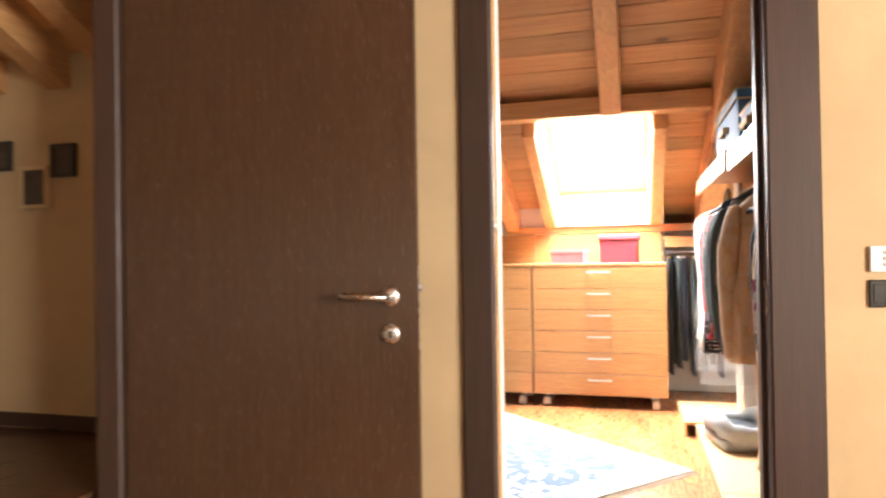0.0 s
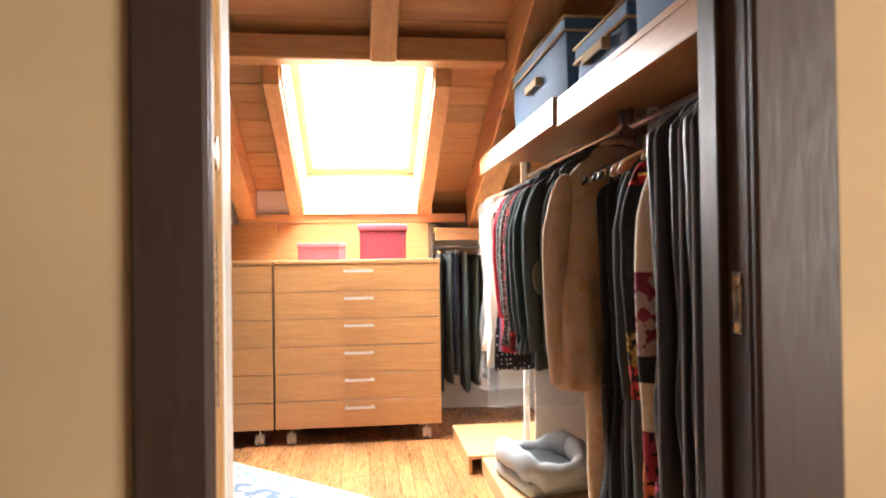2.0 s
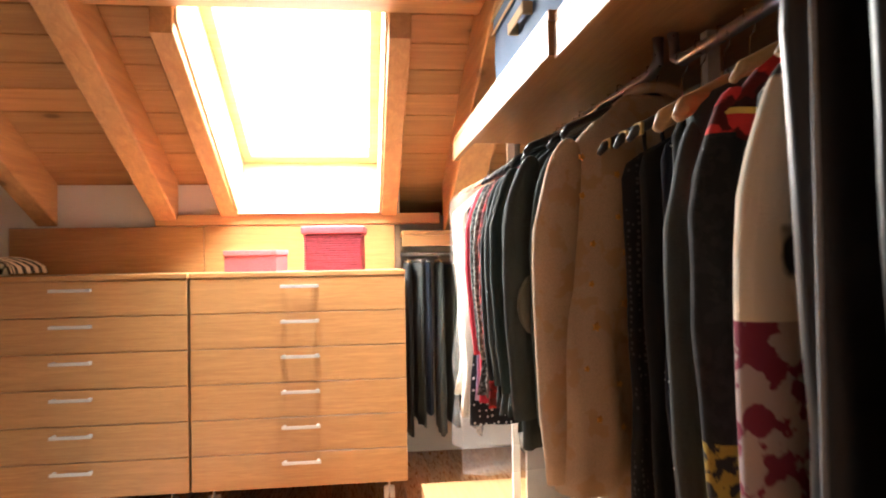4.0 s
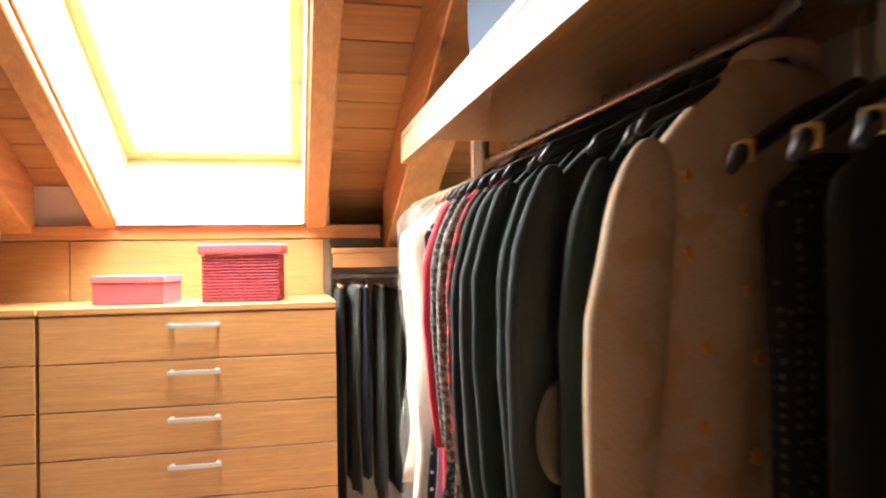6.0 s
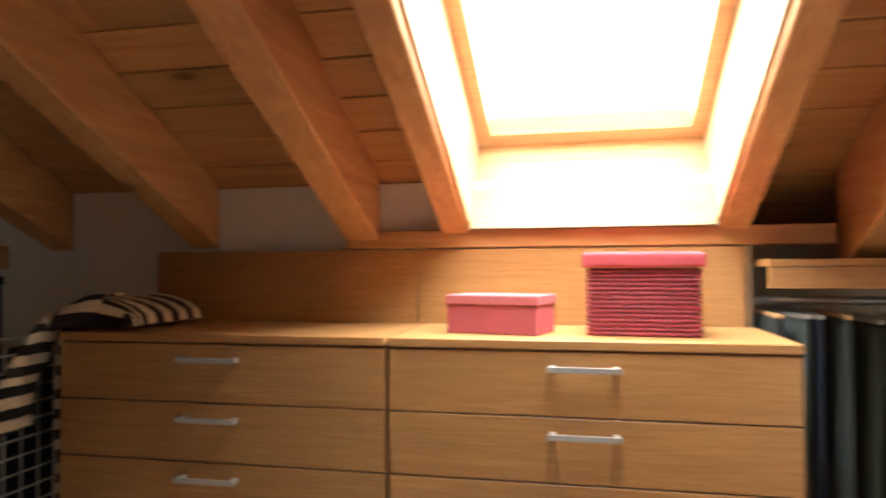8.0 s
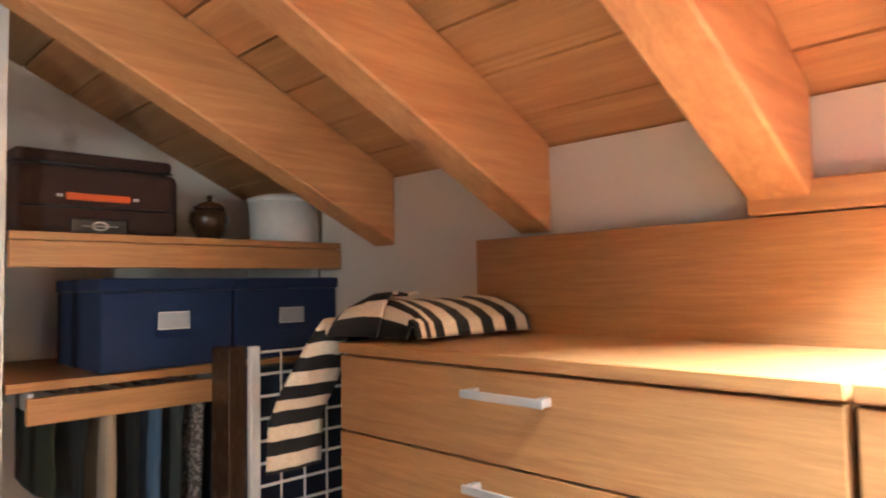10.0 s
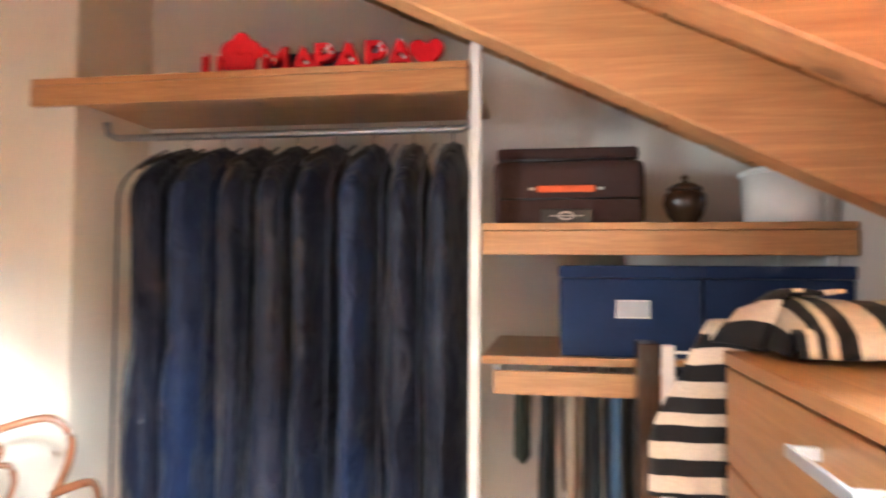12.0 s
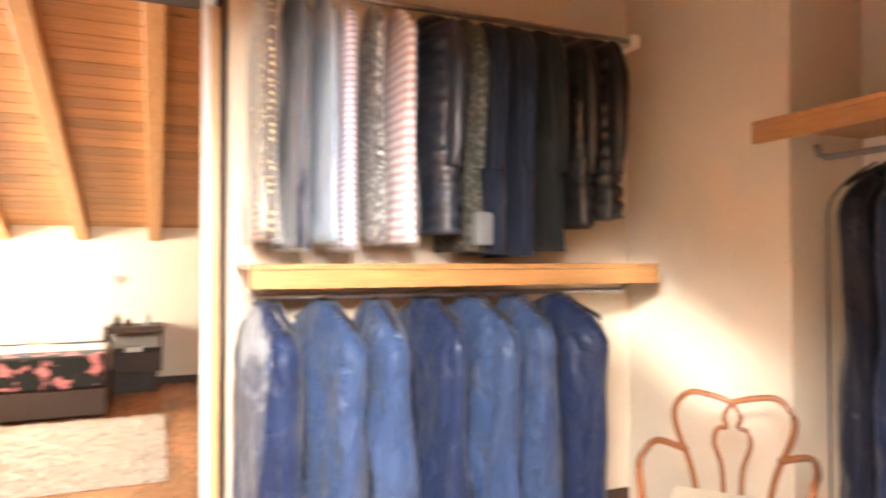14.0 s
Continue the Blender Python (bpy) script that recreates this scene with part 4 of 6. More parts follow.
def banded(name, bands, rough=0.9):
    """Knitted or woven cloth in bands from the rail downwards: (lower end, colour, second colour, size of the pattern)."""
    m, nt, b = base_mat(name, rough)
    tc = coords(nt, (1, 1, 1))
    sep = nt.nodes.new("ShaderNodeSeparateXYZ")
    nt.links.new(tc.outputs[0], sep.inputs[0])
    col = None
    for low, c, c2, size in reversed(bands):
        n = noise_node(nt, tc, size, 3, 0.5)
        mixed = mix(nt, ramp(nt, n.outputs[0], [(0.50, (0, 0, 0)), (0.54, (1, 1, 1))]).outputs[0], c, c2)
        if col is None:
            col = mixed
        else:
            above = nt.nodes.new("ShaderNodeMath")
            above.operation = "GREATER_THAN"
            above.inputs[1].default_value = low
            nt.links.new(sep.outputs[2], above.inputs[0])
            col = mix(nt, above.outputs[0], col, mixed)
    nt.links.new(col, b.inputs["Base Color"])
    b.inputs["Specular IOR Level"].default_value = 0.25
    bump(nt, b, noise_node(nt, tc, 300, 2).outputs[0], 0.4, 0.001)
    return m


# heights in the bands count from the neck of the garment
RED_TOP = banded("red check over black and gold", [(-0.09, (0.55, 0.03, 0.03), (0.10, 0.01, 0.01), 30), (-0.13, (0.03, 0.01, 0.01), (0.10, 0.01, 0.01), 30), (-0.138, (0.70, 0.45, 0.10), (0.70, 0.45, 0.10), 30),
                                                    (-0.26, (0.52, 0.03, 0.03), (0.09, 0.01, 0.01), 30), (-0.62, (0.014, 0.014, 0.015), (0.02, 0.02, 0.02), 60),
                                                    (-0.70, (0.32, 0.22, 0.04), (0.02, 0.02, 0.02), 70), (-0.78, (0.40, 0.03, 0.03), (0.03, 0.01, 0.01), 50), (-2.0, (0.45, 0.12, 0.04), (0.02, 0.015, 0.015), 60)])
CREAM_BANDS = banded("cream knit with black shapes and a patterned foot", [(-0.47, (0.70, 0.62, 0.49), (0.02, 0.02, 0.02), 9), (-0.66, (0.42, 0.33, 0.31), (0.20, 0.03, 0.06), 32), (-0.72, (0.02, 0.02, 0.02), (0.02, 0.02, 0.02), 9),
                                                                          (-0.83, (0.72, 0.62, 0.45), (0.66, 0.56, 0.40), 60), (-2.0, (0.30, 0.03, 0.05), (0.03, 0.015, 0.02), 40)])
LILAC = cloth("pale lilac cloth", (0.42, 0.38, 0.56))
TWEED_DARK = cloth("dark grey tweed", (0.035, 0.036, 0.036), (0.20, 0.20, 0.20), pattern="blotch", pscale=110, thr=0.54)
COAT_FELT = cloth("beige felt coat", (0.66, 0.50, 0.34), (0.56, 0.38, 0.22), pattern="blotch", pscale=22, thr=0.55, relief=0.6)
FLOWER_GOLD = paint("gold flower buttons", (0.80, 0.42, 0.10), 0.35, 0.25, 0.2, 200)


def flower_button(g, x, y, z, size=0.012):
    """A small raised flower with five petals, on a garment's face."""
    bm = bmesh.new()
    poly = [((size if k % 2 == 0 else size * 0.55) * math.cos(math.pi * k / 5) + x, (size if k % 2 == 0 else size * 0.55) * math.sin(math.pi * k / 5) + z) for k in range(10)]
    add_prism(bm, poly, "y", y - 0.004, y)
    part("flower_button", bm, FLOWER_GOLD, g, "small golden flower button")


# neck's place along the rail, half width, thickness, length, material, name, label, sleeves, turn
specs = [
    (3.930, 0.28, 0.045, 0.84, CREAM, "dress", "cream cotton dress in a clear plastic cover", 0, 4),
    (3.815, 0.28, 0.055, 0.90, CREAM, "blouse", "cream blouse in a crumpled clear plastic cover", 0, 6),
    (3.700, 0.26, 0.018, 0.90, DOT_BW, "blouse", "black blouse with white spots", 0, 13),
    (3.650, 0.27, 0.014, 0.80, LILAC, "blouse", "pale lilac blouse on a wooden hanger", 0, 14),
    (3.595, 0.27, 0.024, 0.80, RED, "cardigan", "raspberry red cardigan on a hanger", 0.52, 14),
    (3.535, 0.26, 0.018, 0.76, TWEED_DARK, "jacket", "dark grey tweed jacket", 0.5, 15),
    (3.480, 0.27, 0.020, 0.76, TWEED, "jacket", "brown and grey tweed jacket", 0.52, 16),
    (3.425, 0.27, 0.015, 0.78, RED_CHECK, "shirt", "red and black checked shirt between dark jackets", 0.5, 18),
    (3.365, 0.27, 0.026, 0.76, WOOL_BLACK, "jacket", "black wool jacket with narrow lapels", 0.56, 20),
    (3.280, 0.275, 0.026, 0.76, WOOL_CHAR, "jacket", "charcoal wool jacket on a black hanger", 0.56, 21),
    (3.195, 0.275, 0.026, 0.74, WOOL_GREEN, "jacket", "very dark grey-green jacket", 0.56, 22),
    (3.110, 0.275, 0.026, 0.76, WOOL_GREEN, "jacket", "very dark grey-green jacket", 0.57, 22),
    (3.000, 0.300, 0.028, 0.77, WOOL_CHAR, "jacket", "charcoal jacket with a round grey elbow patch", 0.58, 23),
    (2.915, 0.245, 0.022, 0.77, WOOL_GREEN, "jacket", "very dark grey-green jacket", 0.58, 23),
    (2.850, 0.245, 0.022, 0.76, WOOL_BLACK, "jacket", "black wool jacket with narrow lapels", 0.58, 21),
    (2.760, 0.260, 0.040, 0.80, COAT_FELT, "coat", "beige felt coat with golden flower buttons", 0.66, 18),
]
for i, (y, half, thick, length, mat, nm, lab, slv, turn) in enumerate(specs):
    g = hang(nm, R1X + 0.006 * math.sin(i * 2.3), y, R1Z, half, thick, length, mat, lab, "clothes", 10 + i, turn=turn + 2 * math.sin(i * 1.9), hanger=HANG_WOOD if nm in ("blouse", "dress") else HANG_BLACK, group=G1,
             sleeves=slv or None, collar=mat if nm in ("jacket", "coat") else None, gap=0.065, drop=0.165, fold=0.9, slope=True)
    if "plastic" in lab:
        film(g, half, thick, length + 0.19, 50 + i)
    if "elbow" in lab:
        bm = add_lathe(bmesh.new(), [(0.062, 0), (0.064, 0.003), (0.052, 0.006), (0.01, 0.007)], 24)
        bmesh.ops.scale(bm, vec=(0.72, 1.05, 1), verts=bm.verts)
        bmesh.ops.rotate(bm, matrix=Matrix.Rotation(radians(90), 3, "X"), verts=bm.verts)
        bmesh.ops.translate(bm, vec=(-0.285, -0.046, -0.065 - 0.44), verts=bm.verts)
        part("elbow_patch", bm, cloth("grey suede patch", (0.13, 0.12, 0.09)), g, "round grey-brown elbow patch", True)
    if nm == "coat":
        part("dress_panel", garment_bm(0.11, 0.028, 0.55, 77, neck=0.10, drop=0.02, fold=0.8), COAT_FELT, g, "long narrow lower panel", True).location = (-0.03, 0.01, -0.80)
        fb = random.Random(4)
        for k in range(7):
            for c in range(3):
                flower_button(g, -0.215 + c * 0.085 + fb.uniform(-0.02, 0.02), -thick * 1.25 - 0.003 * c, -0.20 - k * 0.085 - 0.03 * (c % 2) + fb.uniform(-0.012, 0.012), fb.uniform(0.006, 0.010))

# dresses and long knits towards the door: neck's place, half width, thickness, length, material, name, label, hanger, sleeves, half span of the hanger, gap
for i, (y, half, thick, length, mat, nm, lab, hg, slv, span, gap) in enumerate([
    (2.665, 0.15, 0.034, 1.12, LACE, "dress", "long black lace dress with thin straps on a black hanger", HANG_BLACK, 0, 0.205, 0.185),
    (2.590, 0.15, 0.026, 1.16, WOOL_BLACK, "dress", "long black dress with thin straps on a black hanger", HANG_BLACK, 0, 0.205, 0.180),
    (2.510, 0.14, 0.024, 1.10, DOT_NAVY, "dress", "navy dress with small white dots on a black hanger", HANG_BLACK, 0, 0.205, 0.175),
    (2.430, 0.17, 0.036, 1.10, WOOL_BLACK, "dress", "long black velvet dress on a pale wooden hanger", HANG_WOOD, 0, 0.205, 0.150),
    (2.335, 0.18, 0.040, 1.02, WOOL_CHAR, "cardigan", "long charcoal cardigan on a pale wooden hanger", HANG_WOOD, 0.60, 0.205, 0.135),
]):
    hang(nm, 1.40, y, 1.485, half, thick, length, mat, lab, "clothes", 40 + i, turn=16 + 3 * math.sin(i * 2.7), hanger=hg, group=G1, sleeves=slv or None, span=span, clips=True, gap=gap, neck=0.07, drop=0.06, fold=0.9)
hang("knit_dress", 1.40, 2.190, 1.485, 0.225, 0.036, 1.12, RED_TOP, "long black knit dress with a red checked yoke and gold bands", "clothes", 46, turn=12, hanger=HANG_WOOD, group=G1, sleeves=0.56, gap=0.10, drop=0.14, fold=0.8, slope=True)
hang("knit_coat", 1.40, 2.080, 1.485, 0.235, 0.036, 1.12, CREAM_BANDS, "long cream knit with black shapes and a patterned red foot", "clothes", 47, turn=10, hanger=HANG_WOOD, group=G1, sleeves=0.72, gap=0.10, drop=0.14, fold=0.8, slope=True)
for i in range(4):
    y = 1.960 - i * 0.088
    g = hang("garment_bag", 1.40, y, 1.485, 0.285, 0.036, 1.28, BAG_BLACK, "black nylon garment bag with grey piping", "garment bag", 60 + i, turn=7 + 3 * math.sin(i * 2.1), group="black garment bags by the door", neck=0.06, drop=0.13, fold=0.45, gap=0.06)
    seam(g, 0.285, 1.28, PIPING_M, -0.034, gap=0.06, neck=0.06, drop=0.13)

# suit bags on the west rail
for i in range(8):
    y = 3.862 - i * 0.130
    big = i % 3 == 1
    g = hang("suit_bag", -1.885, y, 1.622, 0.285, 0.056 if not big else 0.062, 1.22 + 0.03 * math.sin(i * 3), BAG_NAVY if i % 4 != 2 else BAG_BLUE, "dark blue cloth suit bag on the rail under the red letters", "suit bag", 80 + i, turn=4 * math.sin(i * 1.7), group="dark blue suit bags", neck=0.05, drop=0.19, fold=0.55, gap=0.05)
    seam(g, 0.285, 1.22, BAG_NAVY, -0.05, neck=0.05, drop=0.19, gap=0.05, r=0.004)
# blue bags on the lower south rail
for i in range(7):
    x = 0.095 - i * 0.215
    hang("suit_bag", x, 1.855, 1.105, 0.285, 0.085, 0.98, BAG_MID if i % 3 else BAG_BLUE, "glossy blue suit bag on the low rail", "suit bag", 100 + i, turn=90 + 8 * math.sin(i * 2.2) + 8, group="blue suit bags on the low rail", neck=0.05, drop=0.20, fold=0.7, gap=0.03)


def puffer_bm(half, thick, length, seed):
    bm = garment_bm(half, thick, length, seed, fold=0.15, rows=66)
    for v in bm.verts:
        q = abs(math.sin(v.co.z * math.pi / 0.062))
        f = 0.70 + 0.42 * q ** 0.55
        v.co.x *= 0.93 + 0.08 * q ** 0.5
        v.co.y *= f
    return bm


PUFF = paint("dark quilted nylon", (0.022, 0.027, 0.040), 0.38, 0.0, 0.3, 20)
PUFF_B = paint("black quilted nylon", (0.013, 0.012, 0.012), 0.45, 0.0, 0.3, 20)
SHIRT_PINK = cloth("pale pink and white cloth", (0.72, 0.52, 0.56), (0.86, 0.82, 0.84), pattern="stripes", pscale=9, thr=0.5)
SHIRT_LILAC = cloth("white and lilac striped shirt", (0.80, 0.78, 0.84), (0.42, 0.36, 0.62), pattern="stripes", pscale=14, thr=0.65)
SHIRT_BLUE = cloth("pale blue shirt", (0.36, 0.48, 0.62))
SEQUIN = cloth("dark brown cloth with gold sequins", (0.07, 0.045, 0.03), (0.60, 0.42, 0.18), pattern="dots", pscale=38, thr=0.5, rough=0.35)
DARK_SEQUIN = cloth("dark cloth with silver sequins", (0.05, 0.05, 0.052), (0.62, 0.62, 0.60), pattern="blotch", pscale=55, thr=0.56, rough=0.35)
NAVY_LUREX = cloth("navy cloth", (0.025, 0.03, 0.055), rough=0.5)
OLIVE_KNIT = cloth("olive and grey knit", (0.060, 0.062, 0.050), (0.13, 0.13, 0.115), pattern="blotch", pscale=48, thr=0.54)
GREY_FELT = cloth("grey felt", (0.17, 0.18, 0.19))
ups = [
    (0.11, 0.22, 0.034, 0.80, SEQUIN, "top", "dark brown top with gold sequins in a clear plastic cover", 1),
    (0.01, 0.22, 0.030, 0.83, NAVY_LUREX, "jacket", "dark navy jacket in a clear plastic cover", 1),
    (-0.10, 0.22, 0.020, 0.81, SHIRT_BLUE, "shirt", "pale blue shirt in a clear plastic cover", 1),
    (-0.19, 0.22, 0.034, 0.83, SHIRT_LILAC, "shirt", "white and lilac striped shirt in a clear plastic cover", 1),
    (-0.31, 0.22, 0.026, 0.80, DARK_SEQUIN, "jacket", "dark grey jacket with silver sequins in a clear plastic cover", 1),
    (-0.41, 0.22, 0.032, 0.81, SHIRT_PINK, "jacket", "pale pink patterned jacket in a clear plastic cover", 1),
    (-0.55, 0.24, 0.072, 0.77, PUFF, "puffer_jacket", "dark blue quilted puffer jacket", 0),
    (-0.69, 0.22, 0.026, 0.84, OLIVE_KNIT, "jacket", "olive and grey knitted jacket with a wide grey cuff", 0),
    (-0.80, 0.24, 0.045, 0.85, WOOL_NAVY, "coat", "dark navy wool coat", 0),
    (-0.93, 0.24, 0.050, 0.86, WOOL_NAVY, "coat", "dark navy wool coat", 0),
    (-1.05, 0.24, 0.040, 0.84, WOOL_BLACK, "coat", "long black wool coat on a hanger", 0),
    (-1.17, 0.25, 0.060, 0.74, PUFF_B, "puffer_jacket", "black quilted jacket with ribbed cuffs", 0),
    (-1.32, 0.26, 0.078, 0.70, PUFF_B, "puffer_jacket", "black quilted jacket with ribbed cuffs", 0),
]
for i, (x, half, thick, length, mat, nm, lab, cov) in enumerate(ups):
    g = hang(nm, x, 1.865, 2.30, half, thick, length + 0.13, mat, lab, "clothes", 120 + i, turn=90 + 6 * math.sin(i * 1.3), group="jackets on the upper rail", gap=0.06, sleeves=None if cov or nm == "top" else 0.56)
    if nm == "puffer_jacket":
        body = g.children[0]
        bmq = puffer_bm(half, thick, length + 0.13, 130 + i)
        finish(bmq, True)
        bmq.to_mesh(body.data)
        bmq.free()
        for o in g.children:
            if o.name.startswith("sleeve"):
                for v in o.data.vertices:
                    v.co.y *= 0.8 + 0.35 * abs(math.sin(v.co.z * math.pi / 0.06)) ** 0.6
    if "cuff" in lab and "olive" in lab:
        part("cuff", add_box(bmesh.new(), 0.20, 0.262, -0.035, 0.035, -0.06 - 0.95, -0.06 - 0.82, 0.015, 2), GREY_FELT, g, "wide grey felt cuff")
    if cov:
        film(g, half, thick + 0.006, length + 0.15, 150 + i, gap=0.06)

# ---------------------------------------------------------------- fabric boxes on the east shelf
BLUE_BOX = cloth("blue box canvas", (0.075, 0.15, 0.27), scale=260, rough=0.8)
TRIM = cloth("beige webbing trim", (0.56, 0.42, 0.23), scale=300)
for y0, y1, z0, h, lab in ((2.715, 3.48, 1.5725, 0.285, "long blue canvas storage box with beige trim and handle"),
                           (2.19, 2.60, 1.5645, 0.15, "small blue canvas storage box with beige trim and handle"),
                           (1.66, 2.15, 1.5645, 0.30, "large blue canvas storage box with beige trim and handle")):
    cy = (y0 + y1) / 2
    L2, D2 = (y1 - y0) / 2, 0.19
    s = thing("storage_box", (1.38, cy, z0), lab, "storage box", "blue canvas boxes on the shelf")
    bm = add_box(bmesh.new(), -D2, D2, -L2, L2, 0, h - 0.045, 0.012, 2)
    bmesh.ops.subdivide_edges(bm, edges=bm.edges, cuts=3, use_grid_fill=True)
    for v in bm.verts:
        v.co.x += 0.008 * noise.noise(v.co * 7 + Vector((y0, 0, 0)))
    part("body", bm, BLUE_BOX, s, smooth=True)
    part("lid", add_box(bmesh.new(), -D2 - 0.006, D2 + 0.006, -L2 - 0.006, L2 + 0.006, h - 0.044, h, 0.008, 2), BLUE_BOX, s)
    for zz in (h - 0.047, h - 0.001):
        r = 0.0045
        pts = [(-D2 - 0.008, -L2 - 0.008, zz), (D2 + 0.008, -L2 - 0.008, zz), (D2 + 0.008, L2 + 0.008, zz), (-D2 - 0.008, L2 + 0.008, zz), (-D2 - 0.008, -L2 - 0.008, zz)]
        part("trim", add_tube(bmesh.new(), pts, r, 6), TRIM, s, "beige piping", True)
    hzz = h * 0.52
    part("handle", add_box(bmesh.new(), -D2 - 0.028, -D2 - 0.022, -0.075, 0.075, hzz - 0.014, hzz + 0.014, 0.003), TRIM, s, "beige webbing handle")
    for sg in (-1, 1):
        part("handle_tab", add_box(bmesh.new(), -D2 - 0.0275, -D2 + 0.004, sg * 0.078 - 0.006, sg * 0.078 + 0.006, hzz - 0.016, hzz + 0.016, 0.002), TRIM, s)

# ---------------------------------------------------------------- west shelves: luggage, urn, bin, blue boxes
BROWN_NYLON = cloth("dark brown luggage nylon", (0.050, 0.026, 0.021), scale=300, rough=0.75)
ORANGE = paint("orange strap", (0.75, 0.13, 0.03), 0.6)
su = thing("suitcase", (-1.87, 4.215, 1.3155), "dark brown soft suitcase lying flat with an orange strap", "suitcase")
bm = add_box(bmesh.new(), -0.21, 0.185, -0.212, 0.212, 0, 0.185, 0.03, 3)
part("body", bm, BROWN_NYLON, su, smooth=True)
part("lid", add_box(bmesh.new(), -0.20, 0.176, -0.200, 0.195, 0.187, 0.222, 0.014, 3), BROWN_NYLON, su, smooth=True)
for zz in (0.075, 0.185):
    part("zip", add_tube(bmesh.new(), [(0.187, -0.19, zz), (0.187, 0.19, zz)], 0.003, 6), BLACK_PLASTIC, su, "dark zip seam", True)
part("strap", add_box(bmesh.new(), 0.186, 0.193, -0.085, 0.075, 0.093, 0.112, 0.003), ORANGE, su, "bright orange strap")
for yy in (-0.10, 0.09):
    part("rivet", add_box(bmesh.new(), 0.186, 0.192, yy - 0.008, yy + 0.008, 0.099, 0.107, 0.002), SILVER, su, "small silver rivet")
part("badge_base", add_box(bmesh.new(), 0.186, 0.196, -0.075, 0.065, 0.006, 0.046, 0.018, 3), BLACK_PLASTIC, su, "black rounded grip plate")
part("badge", add_tube(bmesh.new(), [(0.199, -0.005 + 0.020 * math.cos(a), 0.026 + 0.010 * math.sin(a)) for a in [k * math.pi / 8 for k in range(17)]], 0.003, 6), SILVER, su, "oval silver ring", True)
part("badge_bar", add_box(bmesh.new(), 0.196, 0.199, -0.05, 0.04, 0.0245, 0.0275, 0.001), SILVER, su)

urn = thing("wooden_urn", (-1.72, 4.535, 1.3155), "small turned dark wooden urn with a knobbed lid", "urn")
part("body", add_lathe(bmesh.new(), [(0.026, 0), (0.030, 0.004), (0.047, 0.03), (0.058, 0.06), (0.055, 0.085), (0.042, 0.098)], 28), WENGE, urn, smooth=True)
part("lid", add_lathe(bmesh.new(), [(0.046, 0.098), (0.047, 0.103), (0.030, 0.115), (0.010, 0.122), (0.006, 0.127), (0.010, 0.133), (0.004, 0.141)], 28), WENGE, urn, smooth=True)
bn = thing("white_bin", (-1.735, 4.80, 1.3155), "white enamel bin with a domed lid on the shelf", "bin")
part("body", add_lathe(bmesh.new(), [(0.098, 0), (0.104, 0.005), (0.112, 0.135)], 32), WHITE_METAL, bn, smooth=True)
part("lid", add_lathe(bmesh.new(), [(0.117, 0.136), (0.117, 0.148), (0.08, 0.160), (0.01, 0.165)], 32), WHITE_METAL, bn, smooth=True)
NAVY_BOX = cloth("navy canvas", (0.016, 0.030, 0.085), scale=260, rough=0.85)
for i, y0 in enumerate((4.185, 4.555)):
    s = thing("storage_box", (-1.80, y0 + 0.19, 0.9605), "navy canvas storage box with lid and clear label pocket", "storage box", "navy boxes on the low shelf")
    part("body", add_box(bmesh.new(), -0.19, 0.185, -0.180, 0.180, 0, 0.208, 0.006, 2), NAVY_BOX, s)
    part("lid", add_box(bmesh.new(), -0.195, 0.191, -0.184, 0.184, 0.209, 0.243, 0.006, 2), NAVY_BOX, s)
    part("label_pocket", add_box(bmesh.new(), 0.186, 0.190, -0.035, 0.050, 0.105, 0.150, 0.001), paint("cloudy label film", (0.42, 0.43, 0.48), 0.2), s, "clear label pocket")
    part("label_flap", add_box(bmesh.new(), 0.186, 0.1885, -0.045, 0.060, 0.080, 0.103, 0.001), NAVY_BOX, s)
    part("label_rim", add_tube(bmesh.new(), [(0.191, -0.035, 0.105), (0.191, 0.05, 0.105), (0.191, 0.05, 0.15), (0.191, -0.035, 0.15), (0.191, -0.035, 0.105)], 0.0014, 5), WHITE_PLASTIC, s)


def folded(name, x, y, z, half, thick, length, mat, label, seed, turn=0.0, group="trousers on the rack", taper=1.0):
    bm = garment_bm(half, thick, length, seed, neck=half * 0.96, drop=0.02, hem=taper, fold=0.5)
    return solid(name, bm, mat, label, "trousers", (x, y, z), group, smooth=True)


DENIM = cloth("mid blue denim", (0.07, 0.12, 0.20))
KHAKI = cloth("beige cotton", (0.34, 0.26, 0.19))
OLIVE = cloth("dark olive cloth", (0.022, 0.026, 0.016))
for i, (y, ln, mat, lab) in enumerate(((4.09, 0.20, OLIVE, "dark olive folded trousers on the rack"), (4.16, 0.42, WOOL_BLACK, "black folded trousers on the rack"), (4.225, 0.31, KHAKI, "beige cotton trousers folded over the rack"),
                                       (4.285, 0.52, WOOL_BLACK, "black folded trousers on the rack"), (4.345, 0.60, DENIM, "mid blue denim trousers on the rack"), (4.405, 0.60, WOOL_CHAR, "charcoal folded trousers on the rack"),
                                       (4.465, 0.62, TWEED, "brown-grey folded trousers on the rack"), (4.525, 0.62, WOOL_NAVY, "dark navy trousers on the rack"))):
    folded("trousers", -1.78, y, 0.876, 0.17, 0.021, ln, mat, lab, 200 + i)
